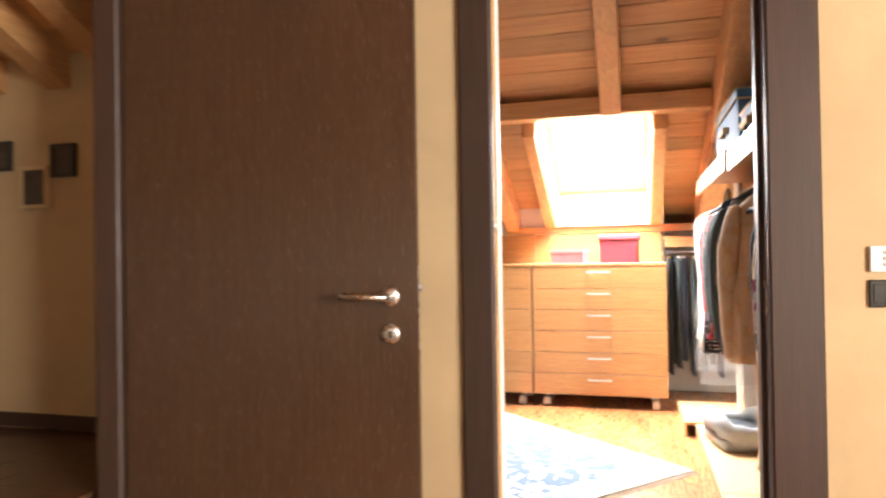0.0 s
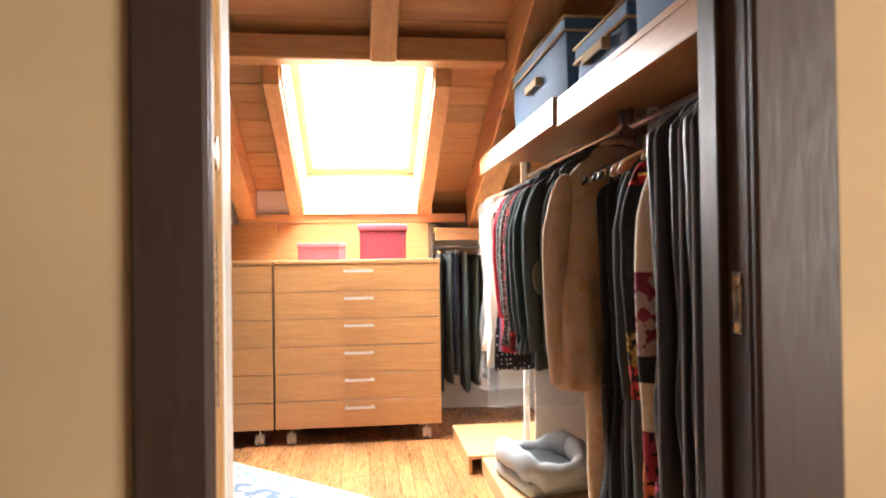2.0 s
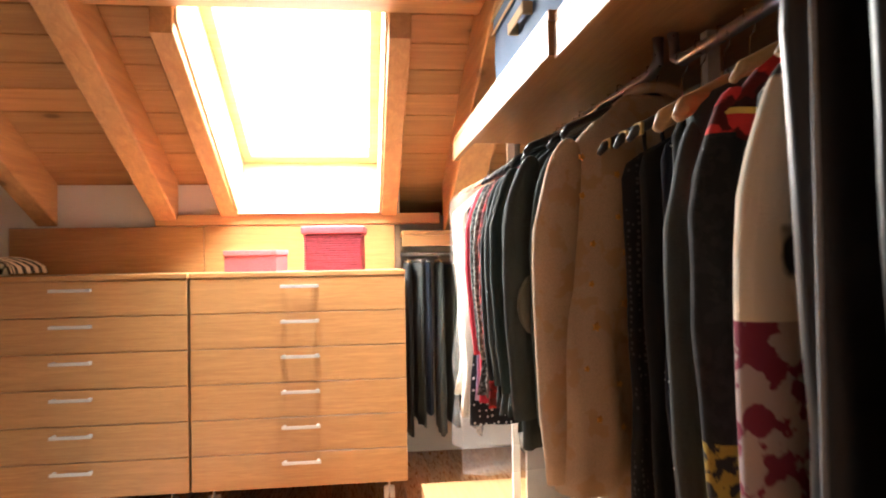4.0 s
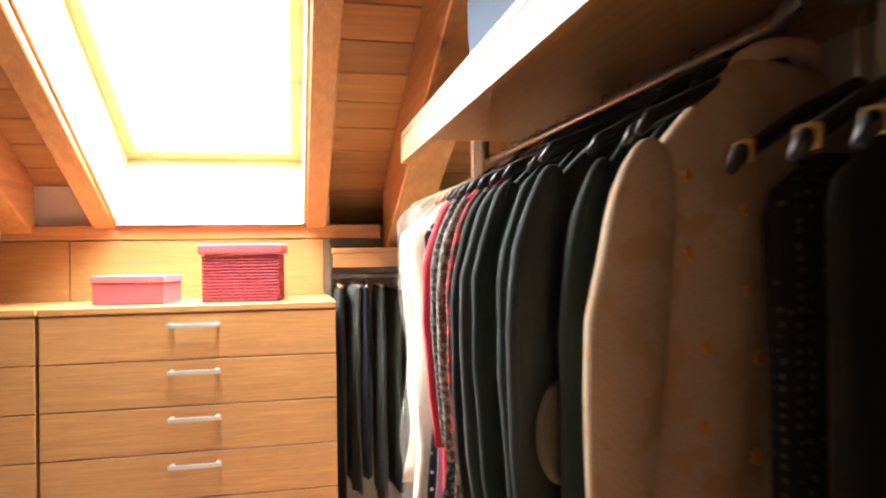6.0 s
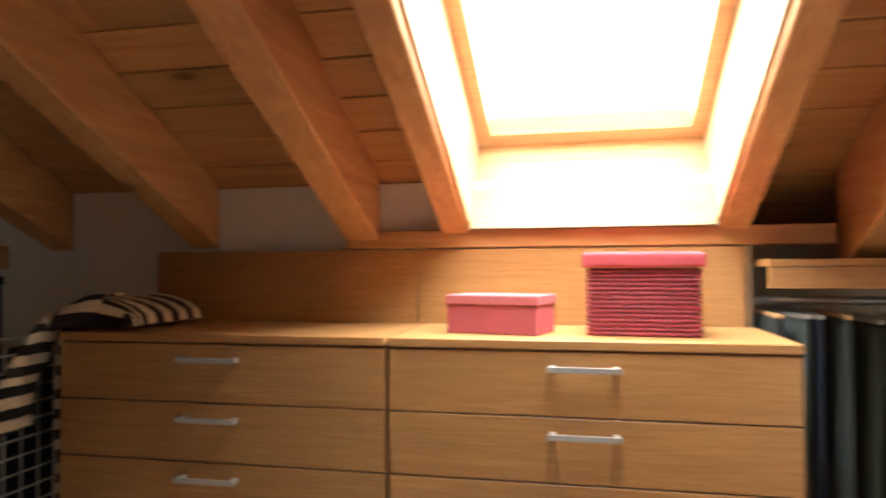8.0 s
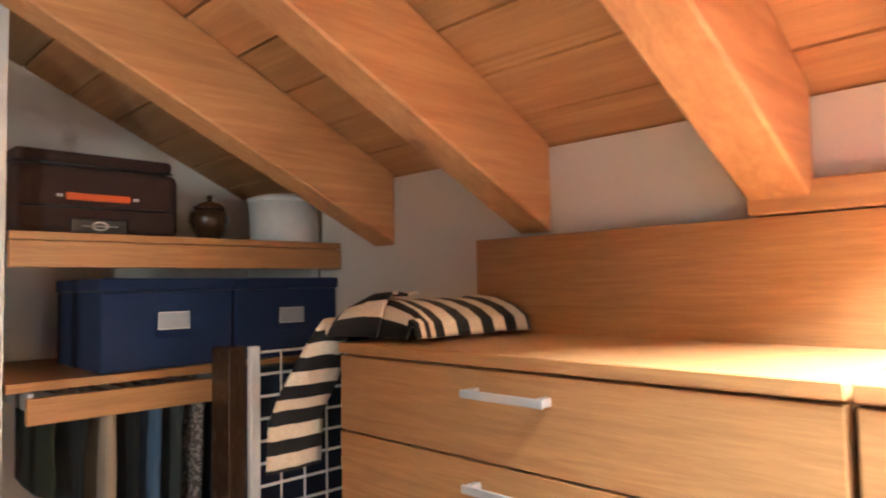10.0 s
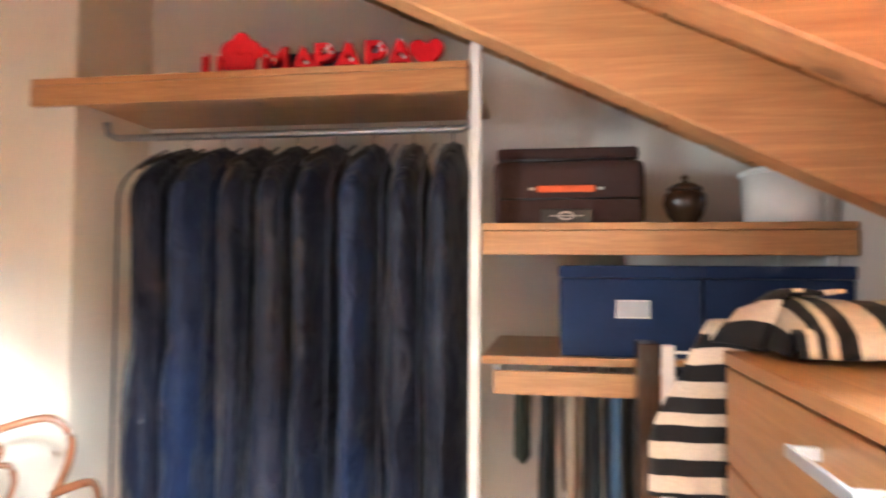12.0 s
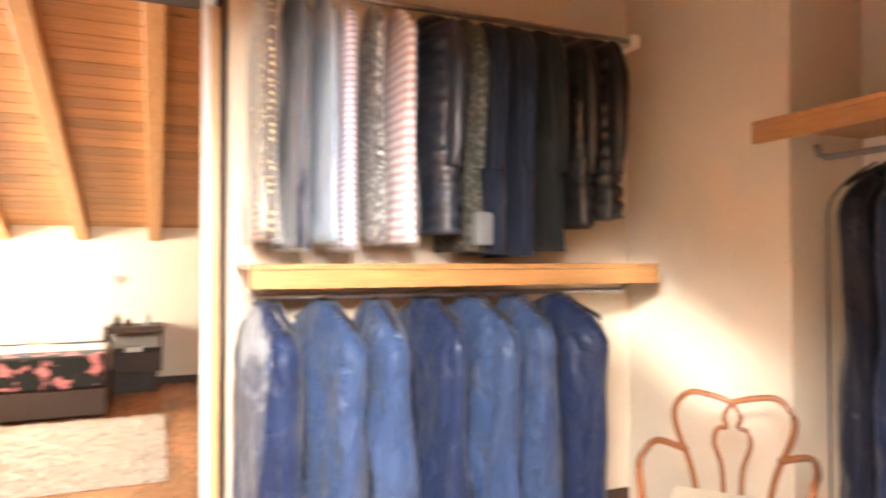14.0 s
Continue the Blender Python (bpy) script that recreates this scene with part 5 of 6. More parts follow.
for i, (x, mat, lab) in enumerate(((0.995, WOOL_BLACK, "black trousers clipped under the corner shelf"), (1.05, WOOL_CHAR, "charcoal trousers clipped under the corner shelf"), (1.105, WOOL_NAVY, "navy trousers clipped under the corner shelf"),
                                   (1.165, WOOL_CHAR, "charcoal trousers clipped under the corner shelf"), (1.225, OLIVE, "dark olive trousers clipped under the corner shelf"), (1.29, WOOL_BLACK, "black trousers clipped under the corner shelf"), (1.36, WOOL_NAVY, "navy trousers clipped under the corner shelf"))):
    bm = garment_bm(0.17, 0.020, 0.88 - 0.05 * (i % 3), 220 + i, neck=0.16, drop=0.02, fold=0.6)
    o = solid("trousers", bm, mat, lab, "trousers", (x, 4.95, 1.085 - 0.012 * (i > 3)), "trousers in the corner", smooth=True)
    o.rotation_euler = (0, 0, radians(90 + 5 * math.sin(i * 2)))
    part("clip_bar", add_box(bmesh.new(), -0.165, 0.165, -0.008, 0.008, 0.0005, 0.012, 0.002), SILVER if i % 3 else HANG_WOOD, o, "clip hanger bar")
    part("hook", add_tube(bmesh.new(), [(0, 0, 0.012), (0, 0, 0.035), (0.008, 0, 0.045), (0.0, 0, 0.053)], 0.0018, 6), CHROME, o, smooth=True)
rail("clothes_rail", [(0.965, 4.95, 1.128), (1.654, 4.95, 1.128)], "grey steel rail for trousers under the corner shelf")

# bags and boxes on the corner shelf
GREYBOX = paint("grey card box", (0.38, 0.37, 0.35), 0.6)
cb = thing("camera_box", (1.375, 4.80, 1.2465), "grey cardboard box with a red and white label", "box", turn=8)
part("body", add_box(bmesh.new(), -0.09, 0.09, -0.08, 0.08, 0, 0.145, 0.003), GREYBOX, cb)
part("label_panel", add_box(bmesh.new(), -0.085, 0.08, -0.0825, -0.0805, 0.08, 0.14, 0.0005), WHITE_PLASTIC, cb)
part("label_red", add_box(bmesh.new(), -0.06, -0.025, -0.0825, -0.0805, 0.02, 0.07, 0.0005), paint("red print", (0.55, 0.03, 0.03), 0.5), cb)
for at, sz, lab in (((1.535, 4.95, 1.2465), (0.085, 0.09, 0.20), "black padded camera bag"), ((1.555, 4.76, 1.2465), (0.075, 0.07, 0.13), "black nylon case")):
    b2 = thing("camera_bag", at, lab + " on the corner shelf", "bag")
    part("body", add_box(bmesh.new(), -sz[0], sz[0], -sz[1], sz[1], 0, sz[2], 0.018, 3), BAG_BLACK, b2, smooth=True)
    part("strap", add_tube(bmesh.new(), [(-sz[0] * 0.8, 0, sz[2]), (-sz[0] * 0.5, 0.01, sz[2] + 0.04), (0, 0.0, sz[2] + 0.055), (sz[0] * 0.5, -0.01, sz[2] + 0.04), (sz[0] * 0.8, 0, sz[2])], 0.008, 8), BAG_BLACK, b2, smooth=True)
wbx = thing("small_box", (1.385, 4.80, 1.392), "small white cardboard box on a grey box", "box", turn=-12)
part("body", add_box(bmesh.new(), -0.05, 0.05, -0.06, 0.06, 0, 0.035, 0.003), WHITE_PLASTIC, wbx)
part("lid", add_box(bmesh.new(), -0.052, 0.052, -0.062, 0.062, 0.0355, 0.048, 0.002), GREYBOX, wbx)
solid("grey_tube", add_tube(bmesh.new(), [(1.335, 4.70, 1.2545), (1.37, 4.703, 1.42), (1.40, 4.706, 1.58)], 0.008, 8), SILVER, "thin grey tripod leg leaning on a box", "tripod leg", smooth=True)

# ---------------------------------------------------------------- red letters
RED_GLOSS = paint("glossy red letters", (0.62, 0.012, 0.02), 0.22)
WHITE_DOT = paint("white dots", (0.85, 0.82, 0.80), 0.4)


def letter(ch, y, size, x=-1.66):
    cu = bpy.data.curves.new("letter", "FONT")
    cu.body, cu.size, cu.extrude, cu.bevel_depth, cu.align_x = ch, size, 0.009, 0.004, "CENTER"
    tmp = new("letter", cu)
    me = bpy.data.meshes.new_from_object(tmp.evaluated_get(bpy.context.evaluated_depsgraph_get()))
    bpy.data.objects.remove(tmp)
    ob = new("letter", me)
    me.materials.clear()
    me.materials.append(RED_GLOSS)
    ob.rotation_euler = (radians(90), 0, radians(90))
    zmin = min(v.co.y for v in me.vertices)
    ob.location = (x, y, 1.7615 - zmin)
    tagged(ob, "glossy red standing letter with white dots on the shelf", "letter", "red letters on the shelf")
    for k in range(3):
        vs = [v for v in me.vertices if v.co.z > 0.008]
        c = vs[(k * 37 + 11) % len(vs)].co
        part("dot", add_lathe(bmesh.new(), [(0.005, 0), (0.005, 0.0012), (0.002, 0.0015)], 8, (c.x * 0.92, c.y * 0.95, 0.0131)), WHITE_DOT, ob, "small white dot")
    return ob


y = 3.13
for ch, sz in (("I", 0.105), ("I", 0.105)):
    letter(ch, y, sz)
    y += 0.048
y = 3.355
for ch in "MA":
    letter(ch, y, 0.118)
    y += 0.090
y = 3.505
for ch in "PAPA":
    letter(ch, y, 0.128)
    y += 0.078


def heart_bm(s, t):
    bm = bmesh.new()
    poly = []
    for k in range(28):
        a = 2 * math.pi * k / 28
        poly.append((s * math.sin(a) ** 3, s * (0.8125 * math.cos(a) - 0.3125 * math.cos(2 * a) - 0.125 * math.cos(3 * a) - 0.0625 * math.cos(4 * a)) + s))
    add_prism(bm, poly, "x", -t, t)
    bmesh.ops.bevel(bm, geom=[e for e in bm.edges if abs(e.verts[0].co.x - e.verts[1].co.x) < 1e-6], offset=0.003, segments=1, affect="EDGES")
    return bm


for yy, s in ((3.815, 0.052),):
    hb = solid("heart", heart_bm(s, 0.012), RED_GLOSS, "glossy red standing heart at the end of the letters", "heart", (-1.66, yy, 1.7617))
fl = thing("flower", (-1.64, 3.255, 1.7617), "glossy red standing flower shape on the shelf", "ornament")
for k in range(5):
    a = 2 * math.pi * k / 5 + 0.3
    bm = add_lathe(bmesh.new(), [(0.029, -0.010), (0.033, -0.005), (0.033, 0.005), (0.029, 0.010)], 16)
    bmesh.ops.rotate(bm, matrix=Matrix.Rotation(radians(90), 3, "Y"), verts=bm.verts)
    bmesh.ops.translate(bm, vec=(0.0008 * k, 0.034 * math.cos(a), 0.066 + 0.034 * math.sin(a)), verts=bm.verts)
    part("petal", bm, RED_GLOSS, fl, smooth=False)
solid("dark_folder", add_box(bmesh.new(), -1.74, -1.70, 3.30, 3.56, 1.7615, 1.845, 0.002), WOOL_NAVY, "dark blue folder behind the red letters", "folder")

# ---------------------------------------------------------------- wire basket unit and striped shirt
wu = thing("basket_unit", (-1.22, 4.405, 0), "white wire basket rack with a dark brown side panel", "rack")
part("side_panel", add_box(bmesh.new(), -0.10, -0.012, -0.055, -0.012, 0.0, 1.035, 0.002), WENGE, wu, "dark brown side panel")
part("post", add_box(bmesh.new(), -0.012, 0.008, -0.010, 0.014, 0.0, 1.035, 0.002), WHITE_METAL, wu)
part("post", add_box(bmesh.new(), -0.012, 0.008, 0.43, 0.45, 0.0, 1.035, 0.002), WHITE_METAL, wu)
for i in range(18):
    z = 1.02 - i * 0.052
    part("rung", add_tube(bmesh.new(), [(0, 0.014, z), (0, 0.43, z)], 0.0035, 6), WHITE_METAL, wu, smooth=True)
for i in range(6):
    part("wire", add_tube(bmesh.new(), [(0.005, 0.07 + i * 0.065, 0.08), (0.005, 0.07 + i * 0.065, 1.02)], 0.0028, 6), WHITE_METAL, wu, smooth=True)
part("blue_liner", add_box(bmesh.new(), -0.09, -0.03, 0.02, 0.42, 0.10, 0.98, 0.004), WOOL_NAVY, wu, "dark blue cloth inside")

CREAM_KNIT = cloth("cream knit", (0.66, 0.58, 0.47), scale=240)
BLACK_KNIT = cloth("black knit", (0.016, 0.016, 0.018), scale=240)


def draped(name, prof, y_of, n_len, n_w, wave, seed, parent, stripe=0.030):
    """A striped strip of cloth along a line in x and z, as wide as y_of says."""
    total, acc = 0, [0]
    for a, b in zip(prof, prof[1:]):
        total += math.dist(a, b)
        acc.append(total)
    bm = bmesh.new()
    grid = []
    for i in range(n_len + 1):
        s = total * i / n_len
        k = max(j for j in range(len(acc)) if acc[j] <= s + 1e-9)
        k = min(k, len(prof) - 2)
        f = (s - acc[k]) / (acc[k + 1] - acc[k])
        x = prof[k][0] + f * (prof[k + 1][0] - prof[k][0])
        z = prof[k][1] + f * (prof[k + 1][1] - prof[k][1])
        ya, yb = y_of(s / total)
        row = []
        for j in range(n_w + 1):
            side = math.sin(min(1, j / 3) * math.pi / 2) if z > 1.1 else 1
            y = ya + (yb - ya) * j / n_w
            w = wave * noise.noise(Vector((s * 3, y * 14 + seed, seed)))
            hang_f = min(1, s / total * 2)
            row.append(bm.verts.new((x - abs(w) * hang_f, y, 1.062 + (z - 1.062) * side + (abs(w) * 0.35 if hang_f < 1 else 0))))
        grid.append(row)
    for i in range(n_len):
        for j in range(n_w):
            fc = bm.faces.new((grid[i][j], grid[i + 1][j], grid[i + 1][j + 1], grid[i][j + 1]))
            top = grid[i][n_w // 2].co.x > -0.952
            fc.material_index = ((j + 1) % 2 if j < 4 else (j // 3) % 2) if top else int(total * i / n_len / stripe) % 2
    finish(bm, True)
    me = bpy.data.meshes.new(name)
    bm.to_mesh(me)
    bm.free()
    me.materials.append(CREAM_KNIT)
    me.materials.append(BLACK_KNIT)
    ob = new(name, me)
    ob.parent = parent
    so = ob.modifiers.new("thickness", "SOLIDIFY")
    so.thickness, so.offset = 0.006, 1.0
    return ob


ss = thing("striped_shirt", (0, 0, 0), "cream and black striped knit shirt draped over the chest", "shirt")
prof = [(-0.76, 1.064), (-0.768, 1.092), (-0.80, 1.112), (-0.85, 1.128), (-0.91, 1.135), (-0.962, 1.10), (-0.985, 1.0), (-0.985, 0.80), (-0.985, 0.40)]
draped("body", prof, lambda f: (4.50 - 0.02 * f + 0.04 * max(0, f - 0.5), 4.86 - 0.24 * min(1, max(0, f - 0.28) * 2.2)), 99, 28, 0.03, 1.0, ss)
prof = [(-0.86, 1.148), (-0.90, 1.146), (-0.95, 1.125), (-1.00, 1.05), (-1.04, 0.92), (-1.05, 0.78)]
draped("sleeve", prof, lambda f: (4.485 - 0.14 * min(1, f * 1.3), 4.60 - 0.12 * min(1, f * 1.3)), 60, 8, 0.03, 5.0, ss)

# ---------------------------------------------------------------- carved armchair
ch = thing("carved_chair", (-1.36, 2.70, 0), "polished brown wooden armchair with a heart-shaped openwork back", "chair", turn=-52)
ch.scale = (0.95, 0.95, 0.94)


def hoop(pts, r, name, label=""):
    sm = []
    P = [Vector(p) for p in pts]
    for i in range(len(P) - 1):
        p0, p1, p2, p3 = P[max(0, i - 1)], P[i], P[i + 1], P[min(len(P) - 1, i + 2)]
        for k in range(6):
            t = k / 6
            sm.append(0.5 * ((2 * p1) + (p2 - p0) * t + (2 * p0 - 5 * p1 + 4 * p2 - p3) * t * t + (3 * p1 - p0 - 3 * p2 + p3) * t ** 3))
    sm.append(P[-1])
    bm = add_tube(bmesh.new(), sm, r, 8)
    return part(name, bm, MAHOG, ch, label, True)


for s in (-1, 1):
    hoop([(s * 0.12, 0.0, 0.42), (s * 0.145, 0.0, 0.55), (s * 0.195, -0.01, 0.68), (s * 0.20, -0.02, 0.76), (s * 0.15, -0.03, 0.815), (s * 0.07, -0.03, 0.81), (0, -0.03, 0.79)], 0.012, "back_frame")
    hoop([(s * 0.03, 0.0, 0.42), (s * 0.035, 0.0, 0.55), (s * 0.062, -0.01, 0.64), (s * 0.05, -0.02, 0.69), (s * 0.02, -0.02, 0.70), (s * 0.028, -0.02, 0.74), (0, -0.03, 0.79)], 0.009, "splat")
    hoop([(s * 0.155, 0.0, 0.60), (s * 0.25, 0.06, 0.64), (s * 0.27, 0.20, 0.63), (s * 0.26, 0.33, 0.62), (s * 0.25, 0.35, 0.54), (s * 0.24, 0.34, 0.43)], 0.013, "arm")
    part("leg", add_tube(bmesh.new(), [(s * 0.21, 0.38, 0.385), (s * 0.225, 0.40, 0.25), (s * 0.215, 0.40, 0.1), (s * 0.225, 0.42, 0.0)], [0.026, 0.022, 0.015, 0.018], 10), MAHOG, ch, smooth=True)
    part("leg", add_tube(bmesh.new(), [(s * 0.17, 0.0, 0.385), (s * 0.175, -0.03, 0.0)], [0.021, 0.015], 10), MAHOG, ch, smooth=True)
bm = add_prism(bmesh.new(), [(-0.20, -0.01), (0.20, -0.01), (0.26, 0.40), (-0.26, 0.40)], "z", 0.386, 0.425)
part("seat_frame", bm, MAHOG, ch)
bm = add_box(bmesh.new(), -0.20, 0.20, 0.005, 0.385, 0.4255, 0.465, 0.02, 3)
part("seat_cushion", bm, cloth("cream damask", (0.60, 0.52, 0.38)), ch, "cream upholstered seat", True)

# ---------------------------------------------------------------- floor: rug, plinths, pet bed
RUG_F = cloth("rug field, blue and cream", (0.10, 0.14, 0.20), (0.52, 0.46, 0.36), scale=700, pattern="blotch", pscale=17, thr=0.52, relief=0.9)
RUG_B = cloth("rug border, slate blue", (0.17, 0.22, 0.27), (0.56, 0.50, 0.40), scale=700, pattern="blotch", pscale=34, thr=0.56, relief=0.9)
RUG_E = cloth("rug edge, cream", (0.56, 0.51, 0.42), scale=700, relief=0.9)
u = Vector((-0.745, 0.667, 0)).normalized()
rg = thing("oriental_rug", (1.0, 3.13, 0.001), "blue and cream patterned oriental rug with a fringed end on parquet", "rug", turn=math.degrees(math.atan2(u.y, u.x)))
RL, RW = 1.95, 1.15
for i, (d0, d1, mat, nm) in enumerate(((0.0, 0.035, RUG_E, "edge_band"), (0.036, 0.15, RUG_B, "border"), (0.151, 0.17, RUG_E, "guard_band"))):
    bm = bmesh.new()
    for a in (add_box(bm, d0, RL - d0, d0, d1, 0, 0.008), add_box(bm, d0, RL - d0, RW - d1, RW - d0, 0, 0.008), add_box(bm, d0, d1, d1, RW - d1, 0, 0.008), add_box(bm, RL - d1, RL - d0, d1, RW - d1, 0, 0.008)):
        pass
    part(nm, bm, mat, rg, "woven rug band")
part("field", add_box(bmesh.new(), 0.171, RL - 0.171, 0.171, RW - 0.171, 0, 0.0082), RUG_F, rg, "blue and cream rug field")
bm = bmesh.new()
fr = random.Random(3)
for i in range(120):
    yy = 0.005 + i * (RW - 0.01) / 120
    add_tube(bm, [(0.0, yy, 0.003), (-0.02, yy + fr.uniform(-0.003, 0.003), 0.003), (-0.045, yy + fr.uniform(-0.007, 0.007), 0.002)], 0.0016, 4)
fo = part("fringe", bm, RUG_E, rg, "cream rug fringe")
fo["kind"] = "stuff"
for y0, y1, x0, h in ((3.815, 4.42, 1.01, 0.09), (2.60, 3.81, 1.075, 0.082), (1.66, 2.596, 1.075, 0.082)):
    pl = thing("wardrobe_plinth", (x0, y0, 0), "pale veneered low plinth along the wall under hanging clothes", "plinth", "low plinths under the clothes")
    part("top", add_box(bmesh.new(), 0, 1.655 - x0, 0, y1 - y0, h - 0.018, h, 0.001), CHERRY_PALE, pl)
    part("front", add_box(bmesh.new(), 0.001, 0.018, 0.001, y1 - y0 - 0.001, 0, h - 0.0185, 0.001), CHERRY_PALE, pl)
solid("upright_board", add_box(bmesh.new(), 1.34, 1.60, 3.78, 3.80, 0.083, 0.98, 0.002), WHITE_METAL, "white upright board standing on the plinth", "panel")
GREY_PLUSH = cloth("light grey plush", (0.44, 0.46, 0.47), scale=150, relief=0.8)
pbd = thing("pet_bed", (1.27, 3.42, 0.0825), "small light grey plush pet bed with a dark cushion", "pet bed", turn=12)
bm = bmesh.new()
pts, rad = [], []
for k in range(25):
    a = 2 * math.pi * k / 24
    pts.append((0.145 * math.copysign(abs(math.cos(a)) ** 0.6, math.cos(a)), 0.175 * math.copysign(abs(math.sin(a)) ** 0.6, math.sin(a)), 0.10 + 0.02 * math.cos(a * 2)))
    rad.append(0.036 + 0.004 * math.sin(k * 2.3))
add_tube(bm, pts, rad, 12)
bmesh.ops.scale(bm, vec=(1, 1, 1.6), verts=bm.verts)
bmesh.ops.translate(bm, vec=(0, 0, -0.055), verts=bm.verts)
part("rim", bm, GREY_PLUSH, pbd, "light grey plush rim", True)
part("wall", add_box(bmesh.new(), -0.15, 0.15, -0.18, 0.18, 0.0, 0.07, 0.03, 3), GREY_PLUSH, pbd, smooth=True)
part("cushion", add_box(bmesh.new(), -0.115, 0.115, -0.145, 0.145, 0.0705, 0.10, 0.02, 3), cloth("dark grey fleece", (0.05, 0.055, 0.06)), pbd, "dark grey cushion", True)

# ---------------------------------------------------------------- small things on the rafters
STAR = paint("dried starfish", (0.55, 0.36, 0.18), 0.8, 0, 0.3)
SHELL = paint("faded blue shells", (0.12, 0.15, 0.17), 0.6, 0, 0.4)
for x, y, z in ((-0.30, 4.24, 2.06), (1.16, 4.30, 2.03)):
    ztop = roof(y) - 0.002
    gl = thing("shell_garland", (x, y, ztop), "small hanging garland of shells and a starfish", "garland", "garlands on the ceiling")
    ln = ztop - (z - 0.12)
    part("cord", add_tube(bmesh.new(), [(0, 0, 0), (0.003, 0, -ln * 0.5), (0, 0, -ln + 0.02)], 0.002, 6), SHELL, gl, smooth=True)
    for k in range(6):
        a = k * 1.9
        bm = add_lathe(bmesh.new(), [(0.002, -0.012), (0.011, -0.005), (0.013, 0.003), (0.004, 0.012)], 8, (0.014 * math.cos(a), 0.014 * math.sin(a), -ln * (0.15 + 0.12 * k)))
        part("shell", bm, SHELL, gl, smooth=True)
    bm = bmesh.new()
    poly = []
    for k in range(10):
        a = math.pi / 2 + 2 * math.pi * k / 10
        r = 0.036 if k % 2 == 0 else 0.012
        poly.append((r * math.cos(a), r * math.sin(a) - ln))
    add_prism(bm, poly, "y", -0.004, 0.004)
    part("starfish", bm, STAR, gl, "pale dried starfish")

# pictures on the bedroom side, scaled down to fit the camera's view
for x, z, w, h, mat in ((-1.61, 1.535, 0.10, 0.115, BLACK_PLASTIC), (-1.45, 1.41, 0.13, 0.16, TRIM), (-1.315, 1.505, 0.11, 0.125, BLACK_PLASTIC)):
    pf = thing("picture_frame", (x, 1.499, z), "small dark square picture frame on the wall", "picture", "small frames on the wall")
    t = 0.014
    part("frame", add_box(add_box(add_box(add_box(bmesh.new(), -w / 2, w / 2, -0.016, 0, h / 2 - t, h / 2), -w / 2, w / 2, -0.016, 0, -h / 2, -h / 2 + t), -w / 2, -w / 2 + t, -0.016, 0, -h / 2 + t, h / 2 - t), w / 2 - t, w / 2, -0.016, 0, -h / 2 + t, h / 2 - t), mat, pf)
    part("print", add_box(bmesh.new(), -w / 2 + t, w / 2 - t, -0.010, -0.001, -h / 2 + t, h / 2 - t), paint("dark print", (0.07, 0.05, 0.04), 0.4, 0, 0.6, 30), pf)

# ---------------------------------------------------------------- bedroom
FLORAL = cloth("black cloth with pink and green flowers", (0.02, 0.022, 0.02), (0.58, 0.22, 0.22), pattern="blotch", pscale=9, thr=0.58)
LINEN = cloth("white bed linen", (0.78, 0.77, 0.75), scale=300)
bed = thing("bed", (1.84, -2.23, 0), "dark brown low bed with white linen and a floral cover", "bed")
part("frame", add_box(bmesh.new(), -1.0, 1.0, -0.72, 0.72, 0.03, 0.24, 0.01), WALNUT, bed)
part("mattress", add_box(bmesh.new(), -0.97, 0.97, -0.70, 0.69, 0.241, 0.50, 0.04, 3), LINEN, bed, smooth=True)
part("cover", add_box(bmesh.new(), -0.985, 0.98, 0.30, 0.705, 0.245, 0.508, 0.03, 3), FLORAL, bed, "dark floral cover", True)
part("headboard", add_box(bmesh.new(), 0.93, 0.99, -0.72, 0.72, 0.24, 0.75, 0.01), WALNUT, bed)
for i in range(3):
    pw = thing("pillow", (1.17 + i * 0.62, -2.62, 0.515), "plump cream pillow on the bed by the wall", "pillow", "pillows on the bed", turn=5 * i)
    bm = add_box(bmesh.new(), -0.26, 0.26, -0.17, 0.17, 0.0, 0.12, 0.05, 4)
    part("case", bm, LINEN, pw, smooth=True)
ns = thing("nightstand", (0.67, -2.77, 0), "dark brown two-level nightstand with an open shelf", "nightstand")
part("top", add_box(bmesh.new(), -0.25, 0.25, -0.22, 0.22, 0.57, 0.63, 0.004), WALNUT, ns)
part("drawer", add_box(bmesh.new(), -0.24, 0.24, -0.21, 0.21, 0.20, 0.38, 0.004), WALNUT, ns)
for s in (-1, 1):
    part("side", add_box(bmesh.new(), s * 0.235 - 0.012, s * 0.235 + 0.012, -0.2, 0.2, 0.381, 0.569, 0.002), WALNUT, ns)
part("foot", add_box(bmesh.new(), -0.2, 0.2, -0.18, 0.18, 0.0, 0.199, 0.002), DARK_VOID, ns)
for i, (x, h, r, mat) in enumerate(((-0.10, 0.14, 0.035, GREYBOX), (0.06, 0.08, 0.03, WALNUT), (0.16, 0.12, 0.035, BLACK_PLASTIC))):
    solid("bottle", add_lathe(bmesh.new(), [(r, 0), (r, h * 0.6), (r * 0.4, h * 0.75), (r * 0.4, h)], 16), mat, "small bottle on top of the nightstand", "bottle", (0.67 + x, -2.7, 0.6305), smooth=True)
solid("white_box", add_box(bmesh.new(), 0.60, 0.76, -2.72, -2.62, 0.3805, 0.43, 0.004), WHITE_PLASTIC, "small white box on the nightstand shelf", "box")
solid("wall_heart", heart_bm(0.055, 0.006), GREYBOX, "small grey heart ornament on the bedroom wall", "ornament", (0.84, BED_S + 0.012, 1.02)).rotation_euler = (0, 0, radians(90))
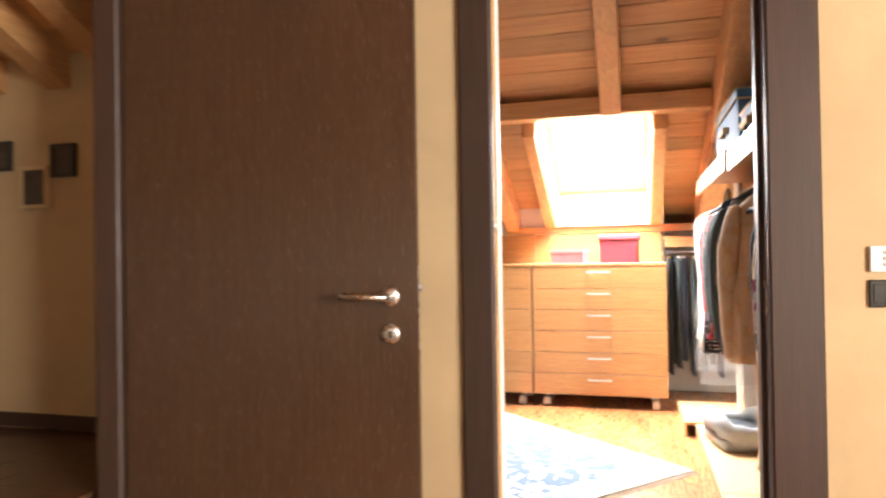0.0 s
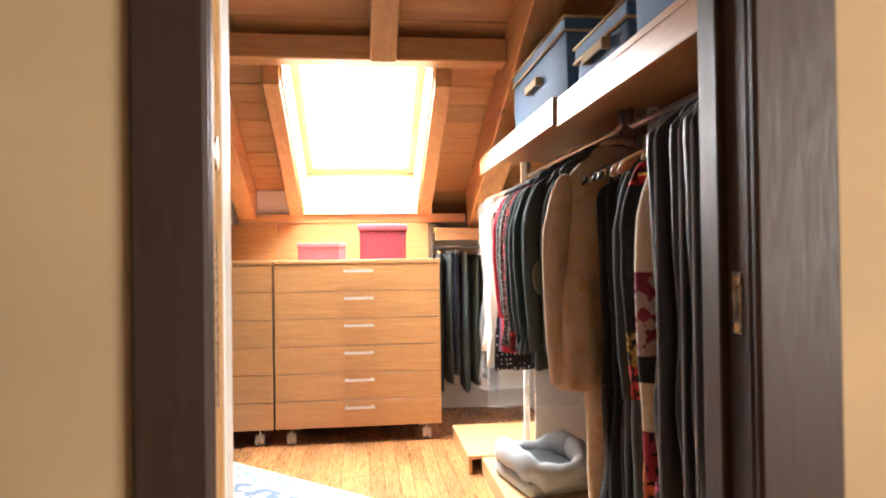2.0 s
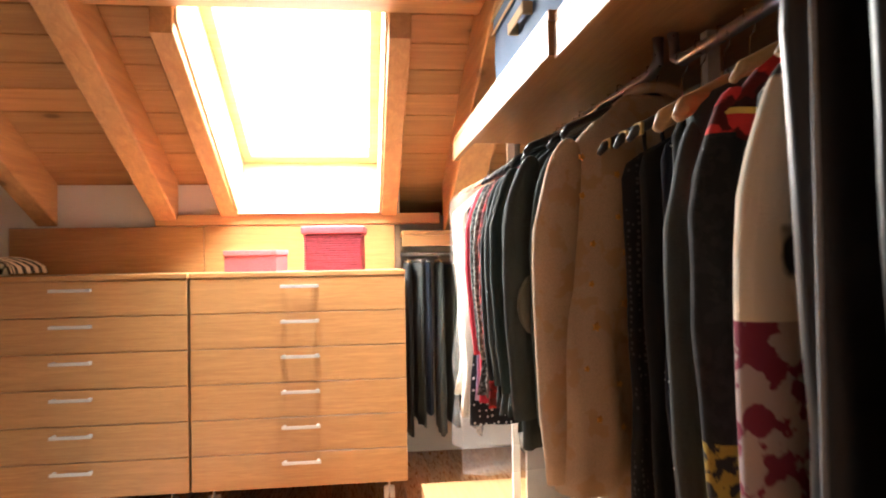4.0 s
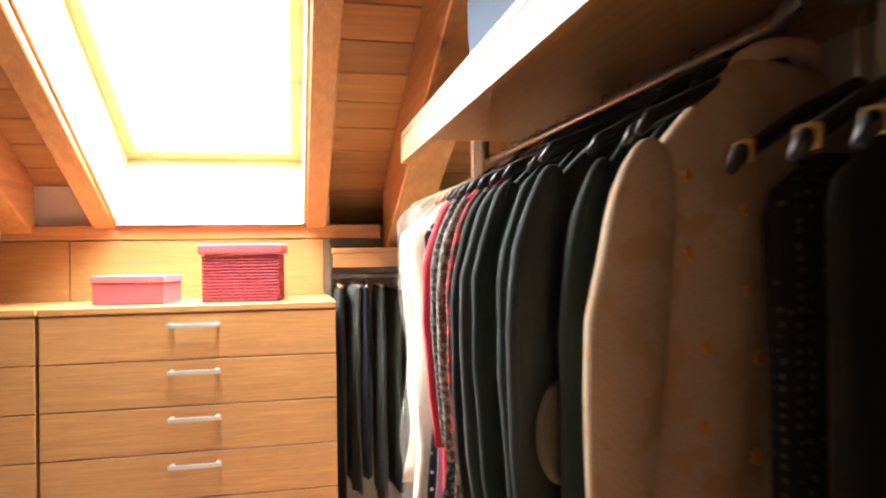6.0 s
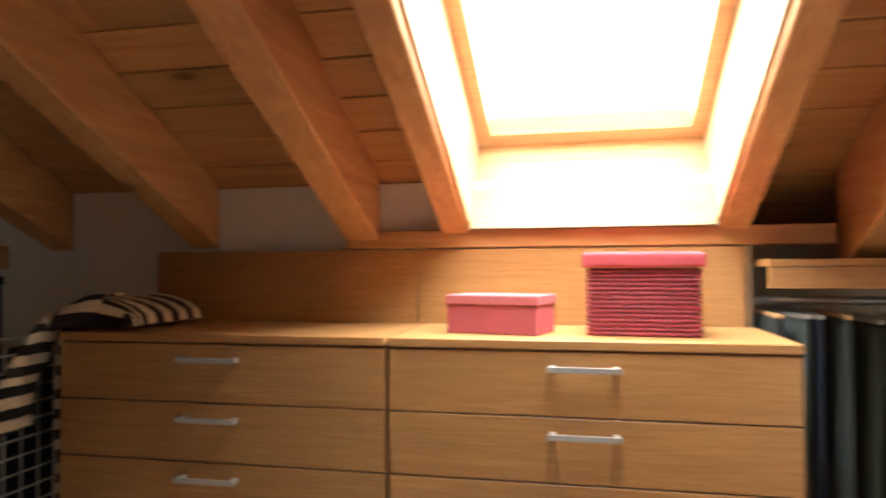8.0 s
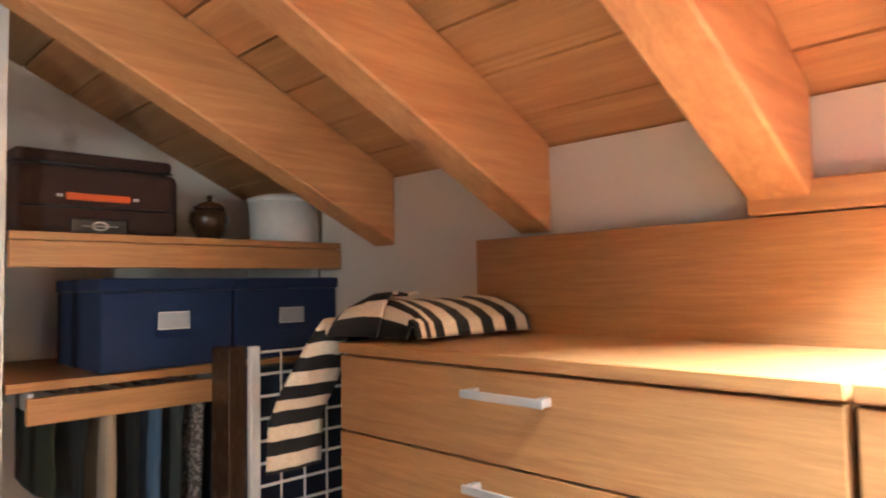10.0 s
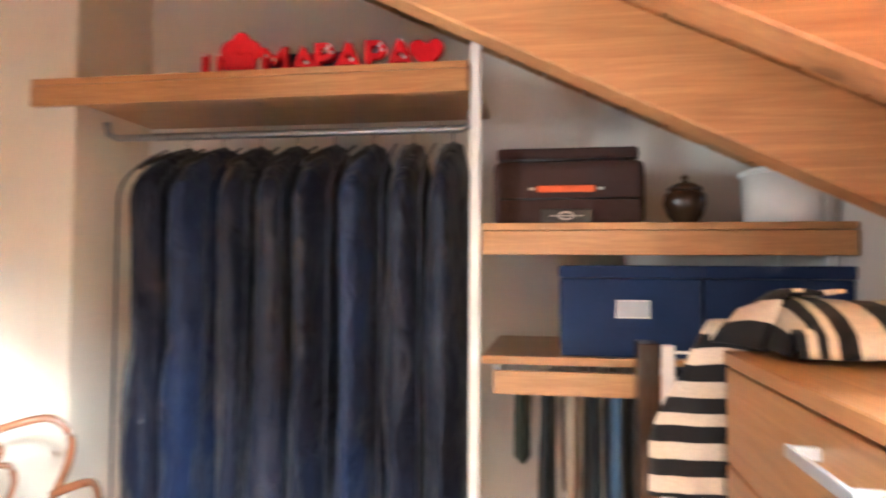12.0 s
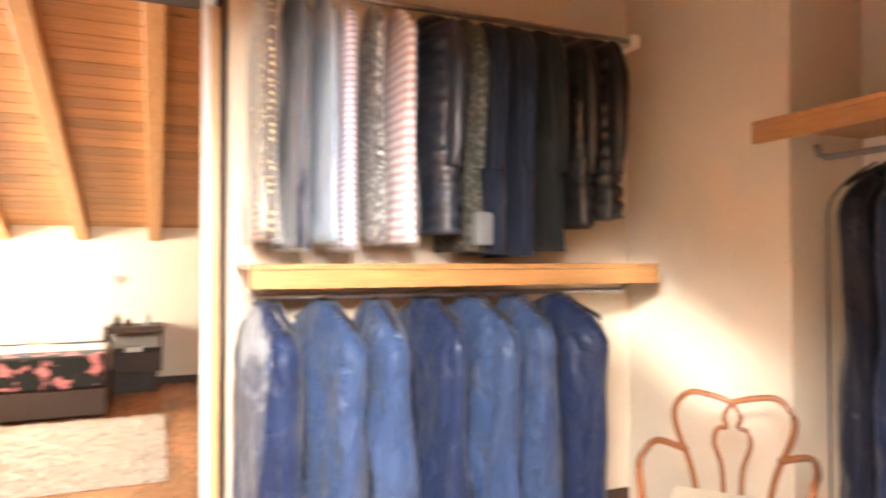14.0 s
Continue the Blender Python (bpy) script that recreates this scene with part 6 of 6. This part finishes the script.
SHAG = cloth("cream shaggy wool", (0.56, 0.49, 0.40), (0.34, 0.28, 0.22), scale=120, pattern="blotch", pscale=24, thr=0.6, relief=1.0)
bm = bmesh.new()
fr = random.Random(9)
add_box(bm, 0, 1.9, 0, 1.75, 0, 0.012)
for i in range(5200):
    x, y = fr.uniform(0, 1.9), fr.uniform(0, 1.75)
    a, l = fr.uniform(0, 6.283), fr.uniform(0.015, 0.035)
    v = [bm.verts.new((x + dx, y + dy, 0.011)) for dx, dy in ((-0.006, -0.004), (0.006, -0.004), (0, 0.007))]
    t = bm.verts.new((x + l * math.cos(a), y + l * math.sin(a), 0.035))
    for p, q in ((0, 1), (1, 2), (2, 0)):
        bm.faces.new((v[p], v[q], t))
solid("shaggy_rug", bm, SHAG, "cream long-pile shaggy rug beside the bed", "rug", (0.42, -1.42, 0.0005))
# unseen window frame, added around the bedroom lamp
bw = thing("window_1", (3.675, -1.3, 1.425), "white-framed bedroom window, assumed out of view", "window")
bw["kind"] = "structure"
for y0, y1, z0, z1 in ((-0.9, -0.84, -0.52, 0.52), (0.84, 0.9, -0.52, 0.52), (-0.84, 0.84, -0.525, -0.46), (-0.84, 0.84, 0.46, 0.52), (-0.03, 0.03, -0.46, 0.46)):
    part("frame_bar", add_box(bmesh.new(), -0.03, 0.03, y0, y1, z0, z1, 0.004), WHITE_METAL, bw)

# ---------------------------------------------------------------- parquet strips
rnd = random.Random(11)
strip_meshes = []
for i in range(4):
    bm = add_box(bmesh.new(), -0.0345, 0.0345, -0.0, 0.46 + 0.03 * i, -0.012, 0.0, 0.0008)
    finish(bm, False)
    me = bpy.data.meshes.new("plank")
    bm.to_mesh(me)
    bm.free()
    me.materials.append(PARQUET)
    strip_meshes.append(me)
near, far = 0, bmesh.new()
x, col = ROOM_W, 0
while x < 3.6:
    y = -3.0 + rnd.uniform(-0.4, 0)
    while y < NICHE_Y:
        k = rnd.randrange(4)
        ln = 0.46 + 0.03 * k + 0.0005
        inside = ROOM_W <= x < ROOM_E - 0.05 and y > ROOM_S - 0.4
        if -0.75 < x < 1.12 and 2.75 < y < 4.5 and near < 300:
            o = new("plank", strip_meshes[k])
            o.location = (x + 0.035, y, 0.0006 * rnd.random() - 0.0006)
            o.parent = floor
            near += 1
        elif y > -3.0 - ln and (inside or y + ln < 1.62):
            add_box(far, x + 0.0005, x + 0.0695, max(y, -3.1), min(y + ln, NICHE_Y + 0.1) - 0.001, -0.012, -0.0004)
        elif inside:
            add_box(far, x + 0.0005, x + 0.0695, max(y, -3.1), min(y + ln, NICHE_Y + 0.1) - 0.001, -0.012, -0.0004)
        y += ln
    x += 0.07
strips = solid("parquet", far, PARQUET, "", "", kind="stuff")
strips.parent = floor
